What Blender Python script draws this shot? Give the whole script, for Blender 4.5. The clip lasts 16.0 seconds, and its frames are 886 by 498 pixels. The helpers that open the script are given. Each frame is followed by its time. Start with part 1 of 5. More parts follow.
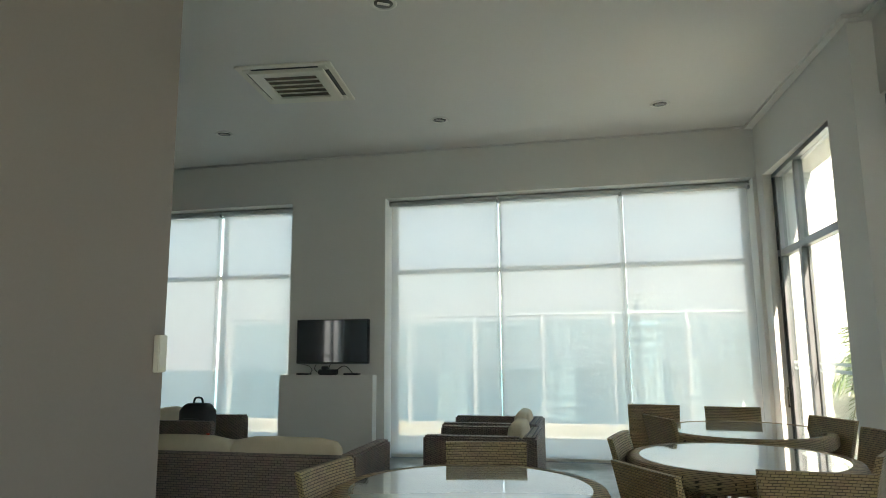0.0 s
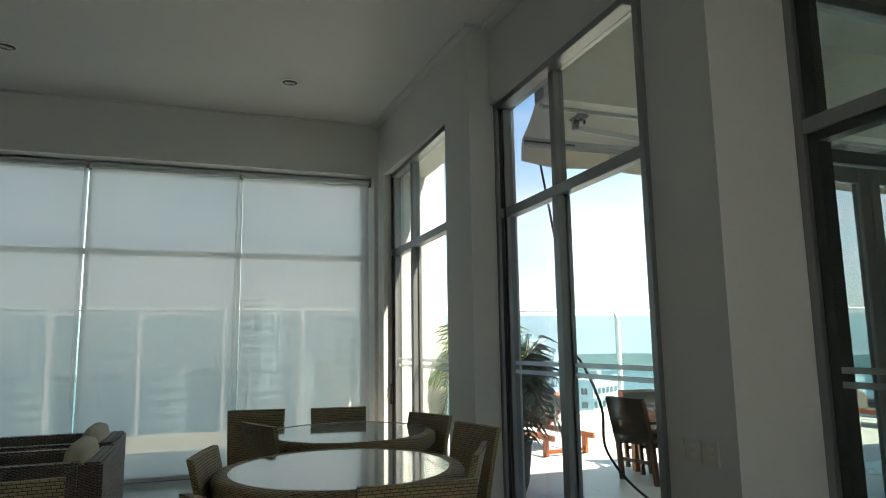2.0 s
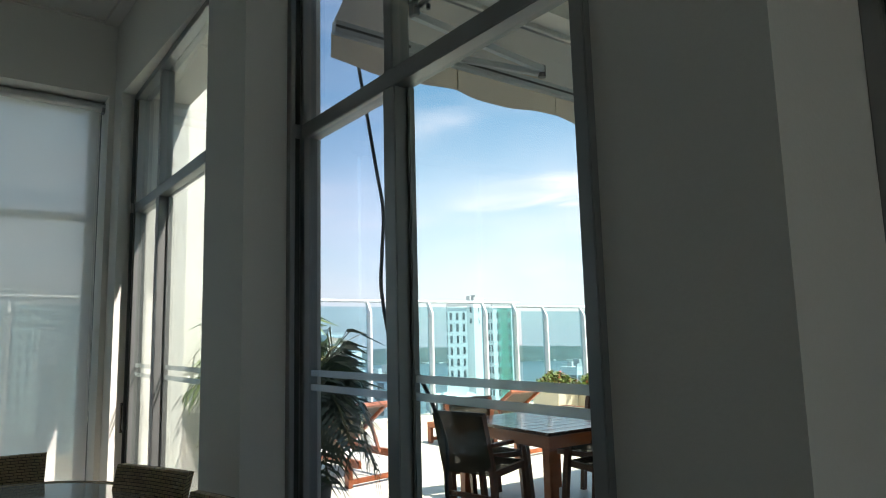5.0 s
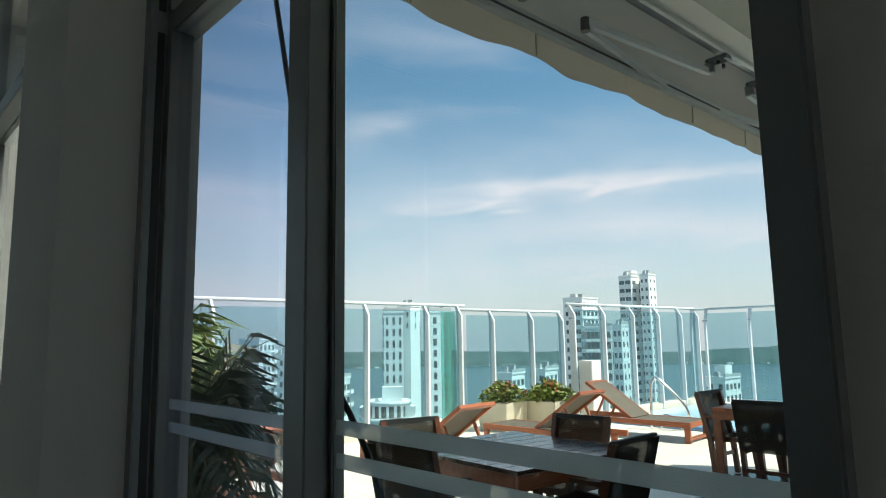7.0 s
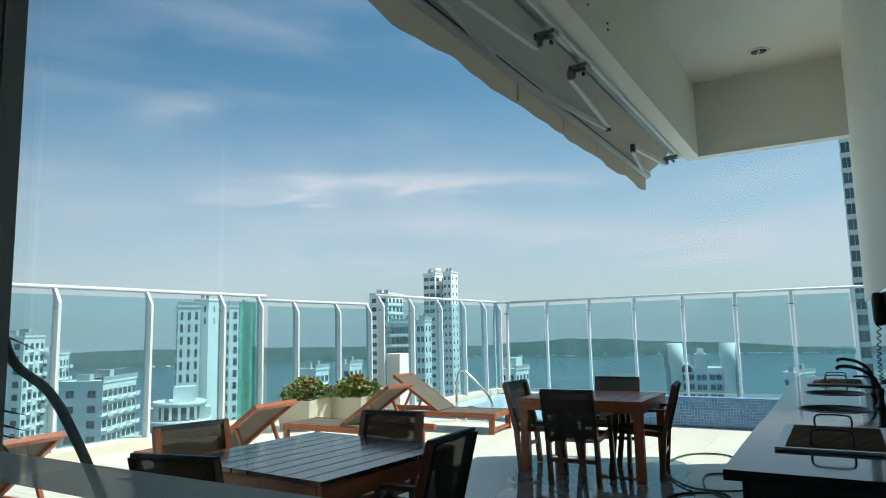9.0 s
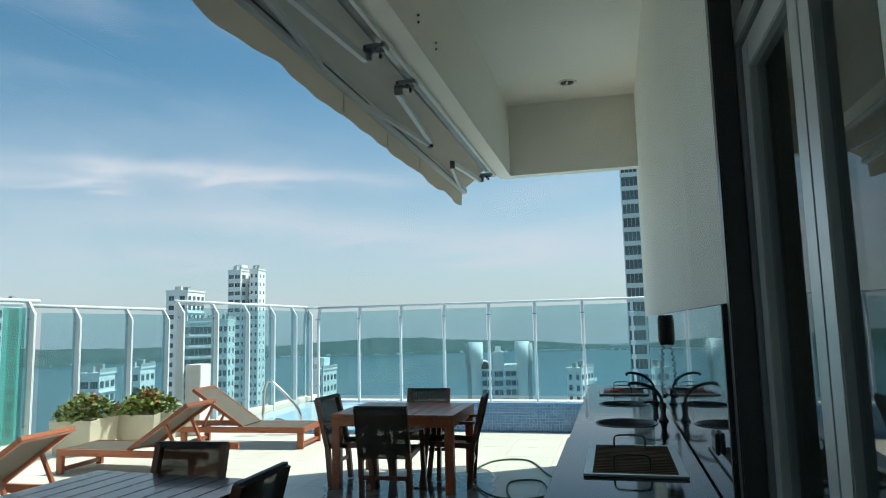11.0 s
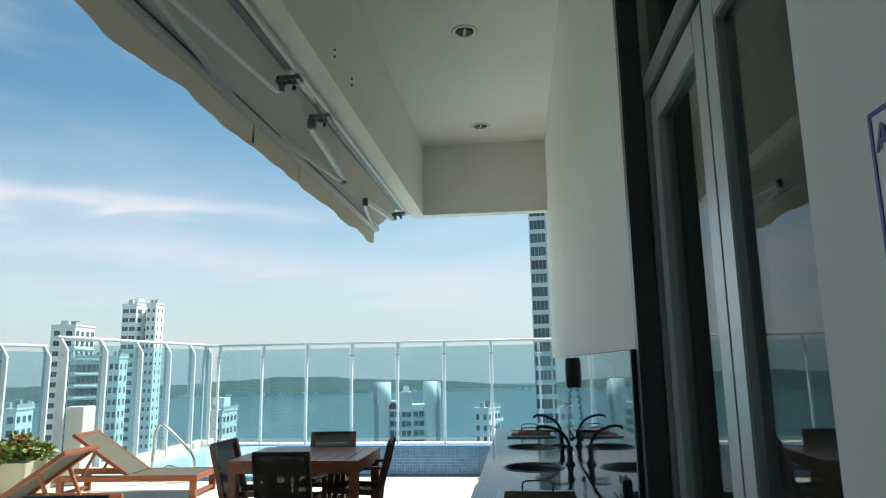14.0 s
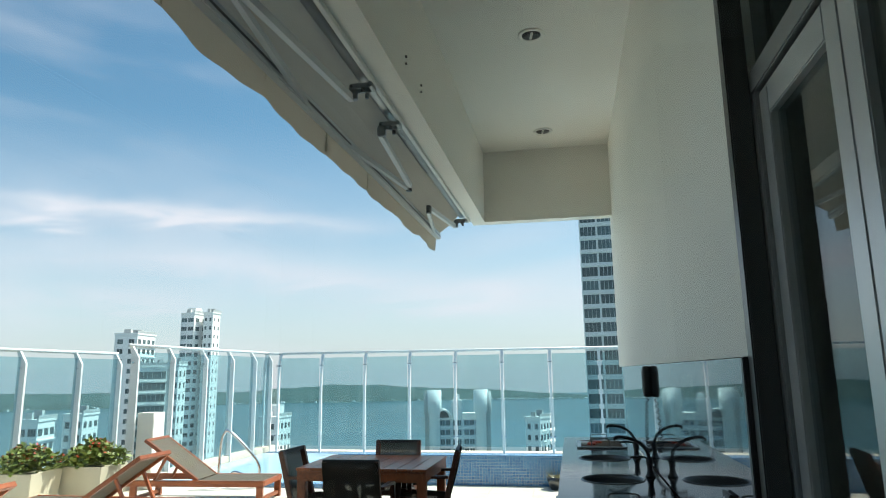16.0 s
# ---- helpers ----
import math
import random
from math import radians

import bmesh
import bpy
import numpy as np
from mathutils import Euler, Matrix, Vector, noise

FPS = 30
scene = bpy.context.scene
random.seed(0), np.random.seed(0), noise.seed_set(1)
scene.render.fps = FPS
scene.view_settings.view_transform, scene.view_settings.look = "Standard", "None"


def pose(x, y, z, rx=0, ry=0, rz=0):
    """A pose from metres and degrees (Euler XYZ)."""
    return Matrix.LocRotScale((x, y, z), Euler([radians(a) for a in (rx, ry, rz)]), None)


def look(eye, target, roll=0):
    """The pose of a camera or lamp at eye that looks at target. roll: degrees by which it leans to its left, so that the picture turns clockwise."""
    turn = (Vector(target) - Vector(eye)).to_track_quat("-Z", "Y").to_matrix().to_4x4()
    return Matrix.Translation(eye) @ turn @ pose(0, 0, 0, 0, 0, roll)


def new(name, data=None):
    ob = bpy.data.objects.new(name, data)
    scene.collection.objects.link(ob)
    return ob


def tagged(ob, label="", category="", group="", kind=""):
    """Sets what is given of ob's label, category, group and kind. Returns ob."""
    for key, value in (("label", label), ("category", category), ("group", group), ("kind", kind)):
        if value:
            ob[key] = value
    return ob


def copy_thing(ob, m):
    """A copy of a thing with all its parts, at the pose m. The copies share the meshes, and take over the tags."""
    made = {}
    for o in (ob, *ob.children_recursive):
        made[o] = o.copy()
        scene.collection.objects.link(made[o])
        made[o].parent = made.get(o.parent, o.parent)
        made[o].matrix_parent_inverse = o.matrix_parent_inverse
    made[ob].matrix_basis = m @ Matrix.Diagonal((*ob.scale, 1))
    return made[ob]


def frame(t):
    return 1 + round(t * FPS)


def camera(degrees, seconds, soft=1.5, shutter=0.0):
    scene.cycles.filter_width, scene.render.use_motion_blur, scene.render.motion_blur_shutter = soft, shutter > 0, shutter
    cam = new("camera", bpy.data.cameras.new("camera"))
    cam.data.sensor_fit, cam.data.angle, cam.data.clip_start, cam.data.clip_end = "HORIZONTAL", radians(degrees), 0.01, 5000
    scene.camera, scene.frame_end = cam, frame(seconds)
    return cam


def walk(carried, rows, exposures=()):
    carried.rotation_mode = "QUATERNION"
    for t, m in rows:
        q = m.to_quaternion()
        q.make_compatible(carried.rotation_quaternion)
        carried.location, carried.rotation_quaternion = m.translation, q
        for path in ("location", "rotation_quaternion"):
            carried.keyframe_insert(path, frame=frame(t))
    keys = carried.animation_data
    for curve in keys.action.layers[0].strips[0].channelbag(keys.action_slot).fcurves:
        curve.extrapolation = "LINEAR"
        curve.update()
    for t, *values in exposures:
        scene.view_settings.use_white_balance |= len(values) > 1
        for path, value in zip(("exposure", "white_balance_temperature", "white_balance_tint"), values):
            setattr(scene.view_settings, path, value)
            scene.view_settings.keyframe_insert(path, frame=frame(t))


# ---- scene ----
cam = camera(68.1, 16.0, soft=0.9)
PATH = [
    (0, (1.491, 0.99, 1.489), (1.059, 2.919, 1.789), -0.4),
    (0.5, (1.503, 1.102, 1.464), (1.499, 3.079, 1.768), -0.4),
    (1, (1.552, 1.25, 1.478), (1.892, 3.198, 1.778), -0.7),
    (1.5, (1.623, 1.488, 1.463), (2.161, 3.391, 1.761), -0.8),
    (2, (1.654, 1.775, 1.467), (2.314, 3.641, 1.756), -0.9),
    (2.5, (1.697, 2.096, 1.459), (2.47, 3.918, 1.75), -0.8),
    (3, (1.822, 2.426, 1.486), (2.684, 4.209, 1.769), -1.1),
    (3.5, (1.916, 2.744, 1.474), (2.853, 4.489, 1.752), -1.1),
    (4, (2.096, 3.037, 1.471), (3.159, 4.71, 1.74), -1.0),
    (4.2, (2.211, 3.162, 1.476), (3.31, 4.812, 1.742), -1.1),
    (6.3, (2.961, 4.37, 1.484), (4.23, 5.892, 1.755), -1.0),
    (6.5, (3.038, 4.458, 1.488), (4.321, 5.969, 1.76), -0.8),
    (7, (3.266, 4.639, 1.496), (4.602, 6.102, 1.769), -1.0),
    (7.5, (3.422, 4.795, 1.508), (4.812, 6.206, 1.784), -0.9),
    (8, (3.532, 4.939, 1.519), (5.029, 6.234, 1.799), -1.0),
    (8.5, (3.671, 5.03, 1.478), (5.287, 6.177, 1.748), -1.1),
    (9, (3.689, 5.031, 1.449), (5.393, 6.048, 1.697), -1.3),
    (9.5, (3.724, 5.053, 1.458), (5.523, 5.896, 1.69), -1.3),
    (10, (3.749, 5.094, 1.524), (5.615, 5.781, 1.739), -1.4),
    (10.2, (3.755, 5.11, 1.546), (5.639, 5.746, 1.761), -1.4),
    (12.5, (3.889, 5.165, 1.627), (5.838, 5.501, 1.922), -1.2),
    (13, (3.878, 5.129, 1.629), (5.835, 5.402, 1.943), -1.2),
    (13.5, (3.883, 5.134, 1.621), (5.842, 5.364, 1.952), -1.2),
    (14, (3.883, 5.167, 1.617), (5.84, 5.389, 1.96), -1.0),
    (14.5, (3.886, 5.235, 1.613), (5.843, 5.461, 1.956), -0.9),
    (15, (3.891, 5.309, 1.609), (5.845, 5.56, 1.954), -0.8),
    (15.5, (3.904, 5.324, 1.608), (5.851, 5.612, 1.961), -0.7),
    (16, (3.912, 5.337, 1.617), (5.843, 5.704, 1.987), -0.8),
]
walk(cam, [(t, look(eye, target, roll)) for t, eye, target, roll in PATH], [(0, 2.85, 7300, 14), (0.5, 2.42, 7200, 13), (1, 2.08, 7100, 12), (2, 1.85, 7000, 12), (4.2, 1.6, 6750, 12), (6.3, 0.92, 6550, 10), (7, 0.8, 6550, 9), (8.5, 0.60, 6150, 6), (10.2, 0.52, 6050, 6), (12.5, 0.86, 6300, 8), (16, 0.9, 6400, 10)])


# ---- world, sun ----
SUN_TO = Vector((0.31, -0.49, 1.0)).normalized()
world = bpy.data.worlds.new("world")
scene.world = world
world.use_nodes = True
wn, wl = world.node_tree.nodes, world.node_tree.links
wn.clear()
w_out = wn.new("ShaderNodeOutputWorld")
w_bg = wn.new("ShaderNodeBackground")
w_bg.inputs["Strength"].default_value = 0.097
w_sky = wn.new("ShaderNodeTexSky")
w_sky.sky_type = "NISHITA"
w_sky.sun_disc = False
w_sky.sun_elevation = math.asin(SUN_TO.z)
w_sky.sun_rotation = math.atan2(SUN_TO.x, SUN_TO.y)
w_sky.air_density, w_sky.dust_density, w_sky.ozone_density = 1.0, 1.2, 1.5
w_tc = wn.new("ShaderNodeTexCoord")
w_map = wn.new("ShaderNodeMapping")
w_map.inputs["Scale"].default_value = (1.1, 1.1, 5.0)
w_map.inputs["Rotation"].default_value = (0.06, 0.05, 0.4)
w_no = wn.new("ShaderNodeTexNoise")
w_no.inputs["Scale"].default_value = 1.7
w_no.inputs["Detail"].default_value = 7.0
w_no.inputs["Roughness"].default_value = 0.55
w_no.inputs["Distortion"].default_value = 0.9
w_rmp = wn.new("ShaderNodeValToRGB")
w_rmp.color_ramp.elements[0].position, w_rmp.color_ramp.elements[1].position = 0.44, 0.80
w_rmp.color_ramp.elements[0].color, w_rmp.color_ramp.elements[1].color = (0, 0, 0, 1), (0.34, 0.34, 0.34, 1)
w_sep = wn.new("ShaderNodeSeparateXYZ")
w_hz = wn.new("ShaderNodeMapRange")
w_hz.inputs["From Min"].default_value, w_hz.inputs["From Max"].default_value = 0.36, 0.0
w_hz.inputs["To Min"].default_value, w_hz.inputs["To Max"].default_value = 0.0, 0.69
w_add = wn.new("ShaderNodeMath")
w_add.operation, w_add.use_clamp = "ADD", True
w_mix = wn.new("ShaderNodeMixRGB")
w_mix.inputs["Color2"].default_value = (6.0, 5.75, 6.3, 1)
wl.new(w_tc.outputs["Generated"], w_map.inputs["Vector"])
wl.new(w_map.outputs["Vector"], w_no.inputs["Vector"])
wl.new(w_no.outputs["Fac"], w_rmp.inputs["Fac"])
wl.new(w_tc.outputs["Generated"], w_sep.inputs["Vector"])
wl.new(w_sep.outputs["Z"], w_hz.inputs["Value"])
wl.new(w_rmp.outputs["Color"], w_add.inputs[0])
wl.new(w_hz.outputs["Result"], w_add.inputs[1])
# thin wind-drawn cirrus: bearing, half-length, height, half-depth, rise, density
def w_math(op, a, b=None, c=None):
    m = wn.new("ShaderNodeMath")
    m.operation = op
    for k, v in enumerate((a, b, c)):
        if v is not None:
            if isinstance(v, (int, float)):
                m.inputs[k].default_value = v
            else:
                wl.new(v, m.inputs[k])
    return m.outputs[0]


w_az = w_math("ARCTAN2", w_sep.outputs["Y"], w_sep.outputs["X"])
w_cmb = wn.new("ShaderNodeCombineXYZ")
wl.new(w_math("MULTIPLY_ADD", w_az, 5.0, w_math("MULTIPLY", w_sep.outputs["Z"], 6.0)), w_cmb.inputs["X"])
wl.new(w_math("MULTIPLY", w_sep.outputs["Z"], 26.0), w_cmb.inputs["Y"])
w_wisp = wn.new("ShaderNodeTexNoise")
w_wisp.inputs["Scale"].default_value, w_wisp.inputs["Detail"].default_value, w_wisp.inputs["Distortion"].default_value = 1.3, 8.0, 1.1
w_wisp.inputs["Roughness"].default_value = 0.62
wl.new(w_cmb.outputs["Vector"], w_wisp.inputs["Vector"])
w_off = w_math("MULTIPLY_ADD", w_wisp.outputs["Fac"], 0.05, -0.025)
w_sum = None
for az0, half, z0, deep, rise, dense in ((33, 12, 0.225, 0.012, 0.01, 0.95), (42.3, 2.2, 0.212, 0.024, 0.12, 0.7), (26, 15, 0.150, 0.026, 0.05, 0.55), (48, 5, 0.205, 0.018, 0.0, 0.45), (53.5, 4, 0.315, 0.016, -0.25, 0.4), (12, 8, 0.11, 0.022, -0.05, 0.4), (38, 9, 0.105, 0.02, 0.03, 0.35), (75, 15, 0.22, 0.03, 0.1, 0.5)):
    de = w_math("DIVIDE", w_math("SUBTRACT", w_az, radians(az0)), radians(half))
    dz = w_math("DIVIDE", w_math("SUBTRACT", w_math("ADD", w_sep.outputs["Z"], w_off), w_math("MULTIPLY_ADD", de, rise * radians(half), z0)), deep)
    g = w_math("MULTIPLY", w_math("EXPONENT", w_math("MULTIPLY", w_math("ADD", w_math("MULTIPLY", de, de), w_math("MULTIPLY", dz, dz)), -1.0)), dense)
    w_sum = g if w_sum is None else w_math("ADD", w_sum, g)
w_cir = w_math("MULTIPLY", w_sum, w_math("MULTIPLY_ADD", w_wisp.outputs["Fac"], 1.9, -0.35))
w_all = w_math("MINIMUM", w_math("ADD", w_add.outputs["Value"], w_math("MAXIMUM", w_cir, 0.0)), 1.0)
wl.new(w_all, w_mix.inputs["Fac"])
w_tint = wn.new("ShaderNodeMixRGB")
w_tint.blend_type = "MULTIPLY"
w_tint.inputs["Fac"].default_value = 1.0
w_tint.inputs["Color2"].default_value = (0.75, 1.0, 0.975, 1)
wl.new(w_sky.outputs["Color"], w_tint.inputs["Color1"])
wl.new(w_tint.outputs["Color"], w_mix.inputs["Color1"])
wl.new(w_mix.outputs["Color"], w_bg.inputs["Color"])
wl.new(w_bg.outputs["Background"], w_out.inputs["Surface"])
sun_data = bpy.data.lights.new("sun", "SUN")
sun_data.energy, sun_data.angle, sun_data.color = 5.0, radians(0.55), (1.0, 0.94, 0.85)
sun = new("sun", sun_data)
sun.matrix_world = look(SUN_TO * 30, (0, 0, 0))


# ---- materials ----
def mat(name, color, rough=0.6, metal=0.0, var=0.12, scale=3.0, bump=0.0, bscale=60.0, spec=0.5, coat=0.0, rand=0.0):
    """A plain surface with stains at a large scale and grain at a small one."""
    m = bpy.data.materials.new(name)
    m.use_nodes = True
    n, l = m.node_tree.nodes, m.node_tree.links
    b = n["Principled BSDF"]
    b.inputs["Roughness"].default_value, b.inputs["Metallic"].default_value = rough, metal
    b.inputs["Specular IOR Level"].default_value = spec
    b.inputs["Coat Weight"].default_value = coat
    b.inputs["Coat Roughness"].default_value = 0.08
    tc = n.new("ShaderNodeTexCoord")
    a, g = n.new("ShaderNodeTexNoise"), n.new("ShaderNodeTexNoise")
    a.inputs["Scale"].default_value, a.inputs["Detail"].default_value = scale, 5
    g.inputs["Scale"].default_value, g.inputs["Detail"].default_value = bscale, 3
    l.new(tc.outputs["Object"], a.inputs["Vector"])
    l.new(tc.outputs["Object"], g.inputs["Vector"])
    mixv = n.new("ShaderNodeMath")
    mixv.operation = "MULTIPLY_ADD"
    mixv.inputs[1].default_value = 0.35
    l.new(g.outputs["Fac"], mixv.inputs[0])
    l.new(a.outputs["Fac"], mixv.inputs[2])
    r = n.new("ShaderNodeMapRange")
    r.inputs["From Min"].default_value, r.inputs["From Max"].default_value = 0.35, 1.0
    r.inputs["To Min"].default_value, r.inputs["To Max"].default_value = 1 - var, 1 + var
    l.new(mixv.outputs[0], r.inputs["Value"])
    hsv = n.new("ShaderNodeHueSaturation")
    hsv.inputs["Color"].default_value = (*color, 1)
    if rand:
        oi = n.new("ShaderNodeObjectInfo")
        rr = n.new("ShaderNodeMapRange")
        rr.inputs["To Min"].default_value, rr.inputs["To Max"].default_value = 1 - rand, 1 + rand
        l.new(oi.outputs["Random"], rr.inputs["Value"])
        mm = n.new("ShaderNodeMath")
        mm.operation = "MULTIPLY"
        l.new(rr.outputs["Result"], mm.inputs[0])
        l.new(r.outputs["Result"], mm.inputs[1])
        l.new(mm.outputs[0], hsv.inputs["Value"])
    else:
        l.new(r.outputs["Result"], hsv.inputs["Value"])
    l.new(hsv.outputs["Color"], b.inputs["Base Color"])
    if bump:
        bp = n.new("ShaderNodeBump")
        bp.inputs["Strength"].default_value, bp.inputs["Distance"].default_value = bump, 0.01
        l.new(g.outputs["Fac"], bp.inputs["Height"])
        l.new(bp.outputs["Normal"], b.inputs["Normal"])
    return m


def wood(name, c1, c2, rough=0.35, axis=0, coat=0.0):
    """Wood with grain along one axis."""
    m = mat(name, c1, rough, coat=coat)
    n, l = m.node_tree.nodes, m.node_tree.links
    tc, mp, no, rp = n.new("ShaderNodeTexCoord"), n.new("ShaderNodeMapping"), n.new("ShaderNodeTexNoise"), n.new("ShaderNodeValToRGB")
    s = [22.0, 22.0, 22.0]
    s[axis] = 1.6
    mp.inputs["Scale"].default_value = s
    no.inputs["Scale"].default_value, no.inputs["Detail"].default_value, no.inputs["Distortion"].default_value = 1.5, 6, 0.6
    rp.color_ramp.elements[0].position, rp.color_ramp.elements[1].position = 0.3, 0.7
    rp.color_ramp.elements[0].color, rp.color_ramp.elements[1].color = (*c1, 1), (*c2, 1)
    l.new(tc.outputs["Object"], mp.inputs["Vector"])
    l.new(mp.outputs["Vector"], no.inputs["Vector"])
    l.new(no.outputs["Fac"], rp.inputs["Fac"])
    oi, rr, hv = n.new("ShaderNodeObjectInfo"), n.new("ShaderNodeMapRange"), n.new("ShaderNodeHueSaturation")
    rr.inputs["To Min"].default_value, rr.inputs["To Max"].default_value = 0.8, 1.2
    l.new(oi.outputs["Random"], rr.inputs["Value"])
    l.new(rr.outputs["Result"], hv.inputs["Value"])
    l.new(rp.outputs["Color"], hv.inputs["Color"])
    l.new(hv.outputs["Color"], n["Principled BSDF"].inputs["Base Color"])
    return m


def weave(name, dark, light, size=0.011, rough=0.55):
    """Woven strands: alternating over-and-under bands with relief, from two crossed waves per face direction."""
    m = bpy.data.materials.new(name)
    m.use_nodes = True
    n, l = m.node_tree.nodes, m.node_tree.links
    b = n["Principled BSDF"]
    b.inputs["Roughness"].default_value = rough
    tc, sp, cb = n.new("ShaderNodeTexCoord"), n.new("ShaderNodeSeparateXYZ"), n.new("ShaderNodeCombineXYZ")
    l.new(tc.outputs["Object"], sp.inputs["Vector"])
    ad = n.new("ShaderNodeMath")
    ad.operation = "ADD"
    l.new(sp.outputs["X"], ad.inputs[0])
    l.new(sp.outputs["Y"], ad.inputs[1])
    l.new(ad.outputs[0], cb.inputs["X"])
    zy = n.new("ShaderNodeMath")
    zy.operation = "MULTIPLY_ADD"
    zy.inputs[1].default_value = 0.35
    l.new(sp.outputs["Y"], zy.inputs[0])
    l.new(sp.outputs["Z"], zy.inputs[2])
    l.new(zy.outputs[0], cb.inputs["Y"])
    bk = n.new("ShaderNodeTexBrick")
    bk.inputs["Scale"].default_value = 1.0
    bk.inputs["Brick Width"].default_value, bk.inputs["Row Height"].default_value = size * 2.6, size
    bk.inputs["Mortar Size"].default_value, bk.inputs["Mortar Smooth"].default_value = size * 0.16, 0.8
    bk.inputs["Color1"].default_value, bk.inputs["Color2"].default_value = (*light, 1), (*[0.78 * c for c in light], 1)
    bk.inputs["Mortar"].default_value = (*dark, 1)
    l.new(cb.outputs["Vector"], bk.inputs["Vector"])
    no, mx = n.new("ShaderNodeTexNoise"), n.new("ShaderNodeMixRGB")
    no.inputs["Scale"].default_value = 9
    mx.blend_type, mx.inputs["Fac"].default_value = "MULTIPLY", 0.35
    l.new(tc.outputs["Object"], no.inputs["Vector"])
    l.new(bk.outputs["Color"], mx.inputs["Color1"])
    l.new(no.outputs["Color"], mx.inputs["Color2"])
    l.new(mx.outputs["Color"], b.inputs["Base Color"])
    iv, bp = n.new("ShaderNodeMath"), n.new("ShaderNodeBump")
    iv.operation, iv.inputs[0].default_value = "SUBTRACT", 1.0
    l.new(bk.outputs["Fac"], iv.inputs[1])
    bp.inputs["Strength"].default_value, bp.inputs["Distance"].default_value = 0.9, size * 0.5
    l.new(iv.outputs[0], bp.inputs["Height"])
    l.new(bp.outputs["Normal"], b.inputs["Normal"])
    return m


def glass(name, tint, ior=1.5, haze=0.0):
    """Clear pane: see-through with a tint, and mirror gloss by Fresnel."""
    m = bpy.data.materials.new(name)
    m.use_nodes = True
    n, l = m.node_tree.nodes, m.node_tree.links
    n.clear()
    o, mx, tr, gl, lw = (n.new("ShaderNode" + k) for k in ("OutputMaterial", "MixShader", "BsdfTransparent", "BsdfGlossy", "LayerWeight"))
    pw, fr = n.new("ShaderNodeMath"), n.new("ShaderNodeMath")
    tr.inputs["Color"].default_value = (*tint, 1)
    gl.inputs["Roughness"].default_value = 0.0
    f0 = ((ior - 1) / (ior + 1)) ** 2
    pw.operation, pw.inputs[1].default_value = "POWER", 5.0
    fr.operation, fr.use_clamp, fr.inputs[1].default_value, fr.inputs[2].default_value = "MULTIPLY_ADD", True, 1 - f0, f0
    l.new(lw.outputs["Facing"], pw.inputs[0])
    l.new(pw.outputs[0], fr.inputs[0])
    l.new(fr.outputs[0], mx.inputs[0])
    l.new(tr.outputs[0], mx.inputs[1])
    l.new(gl.outputs[0], mx.inputs[2])
    last = mx
    if haze:
        df, m2 = n.new("ShaderNodeBsdfDiffuse"), n.new("ShaderNodeMixShader")
        df.inputs["Color"].default_value = (0.75, 0.78, 0.76, 1)
        m2.inputs[0].default_value = haze
        l.new(mx.outputs[0], m2.inputs[1])
        l.new(df.outputs[0], m2.inputs[2])
        last = m2
    l.new(last.outputs[0], o.inputs["Surface"])
    return m


def cloth_light(name, color, through_part, see=0.0):
    """Thin cloth: part scatters back, part lets light through, a little is open weave."""
    m = bpy.data.materials.new(name)
    m.use_nodes = True
    n, l = m.node_tree.nodes, m.node_tree.links
    n.clear()
    o, m1, m2, df, tl, tr = (n.new("ShaderNode" + k) for k in ("OutputMaterial", "MixShader", "MixShader", "BsdfDiffuse", "BsdfTranslucent", "BsdfTransparent"))
    tc, no, rp = n.new("ShaderNodeTexCoord"), n.new("ShaderNodeTexNoise"), n.new("ShaderNodeMapRange")
    no.inputs["Scale"].default_value, no.inputs["Detail"].default_value = 2.2, 6
    rp.inputs["To Min"].default_value, rp.inputs["To Max"].default_value = 0.975, 1.02
    hv = n.new("ShaderNodeHueSaturation")
    hv.inputs["Color"].default_value = (*color, 1)
    l.new(tc.outputs["Object"], no.inputs["Vector"])
    l.new(no.outputs["Fac"], rp.inputs["Value"])
    l.new(rp.outputs["Result"], hv.inputs["Value"])
    l.new(hv.outputs["Color"], df.inputs["Color"])
    l.new(hv.outputs["Color"], tl.inputs["Color"])
    m1.inputs[0].default_value, m2.inputs[0].default_value = through_part, see
    l.new(df.outputs[0], m1.inputs[1])
    l.new(tl.outputs[0], m1.inputs[2])
    l.new(m1.outputs[0], m2.inputs[1])
    l.new(tr.outputs[0], m2.inputs[2])
    l.new(m2.outputs[0], o.inputs["Surface"])
    return m


M_WALL = mat("white_wall_paint", (0.74, 0.73, 0.69), 0.75, var=0.03, scale=0.8, bump=0.08, bscale=90)
M_CEIL = mat("ceiling_paint", (0.69, 0.68, 0.65), 0.8, var=0.03, scale=0.6)
M_EXT = mat("exterior_white_paint", (0.79, 0.77, 0.71), 0.8, var=0.05, scale=1.2, bump=0.15, bscale=120)
M_COLUMN = mat("warm_grey_wall_paint", (0.29, 0.25, 0.215), 0.75, var=0.04, scale=0.8)
M_FLOOR = mat("polished_marble", (0.42, 0.385, 0.33), 0.12, var=0.30, scale=1.6, bscale=9)
M_ALU = mat("grey_aluminium", (0.30, 0.31, 0.31), 0.42, metal=0.7, var=0.06, scale=5, bscale=200)
M_ALUW = mat("light_aluminium", (0.55, 0.56, 0.56), 0.35, metal=0.6, var=0.05, scale=5, bscale=200)
M_DARKF = mat("dark_window_frame", (0.045, 0.05, 0.05), 0.35, metal=0.3, var=0.1)
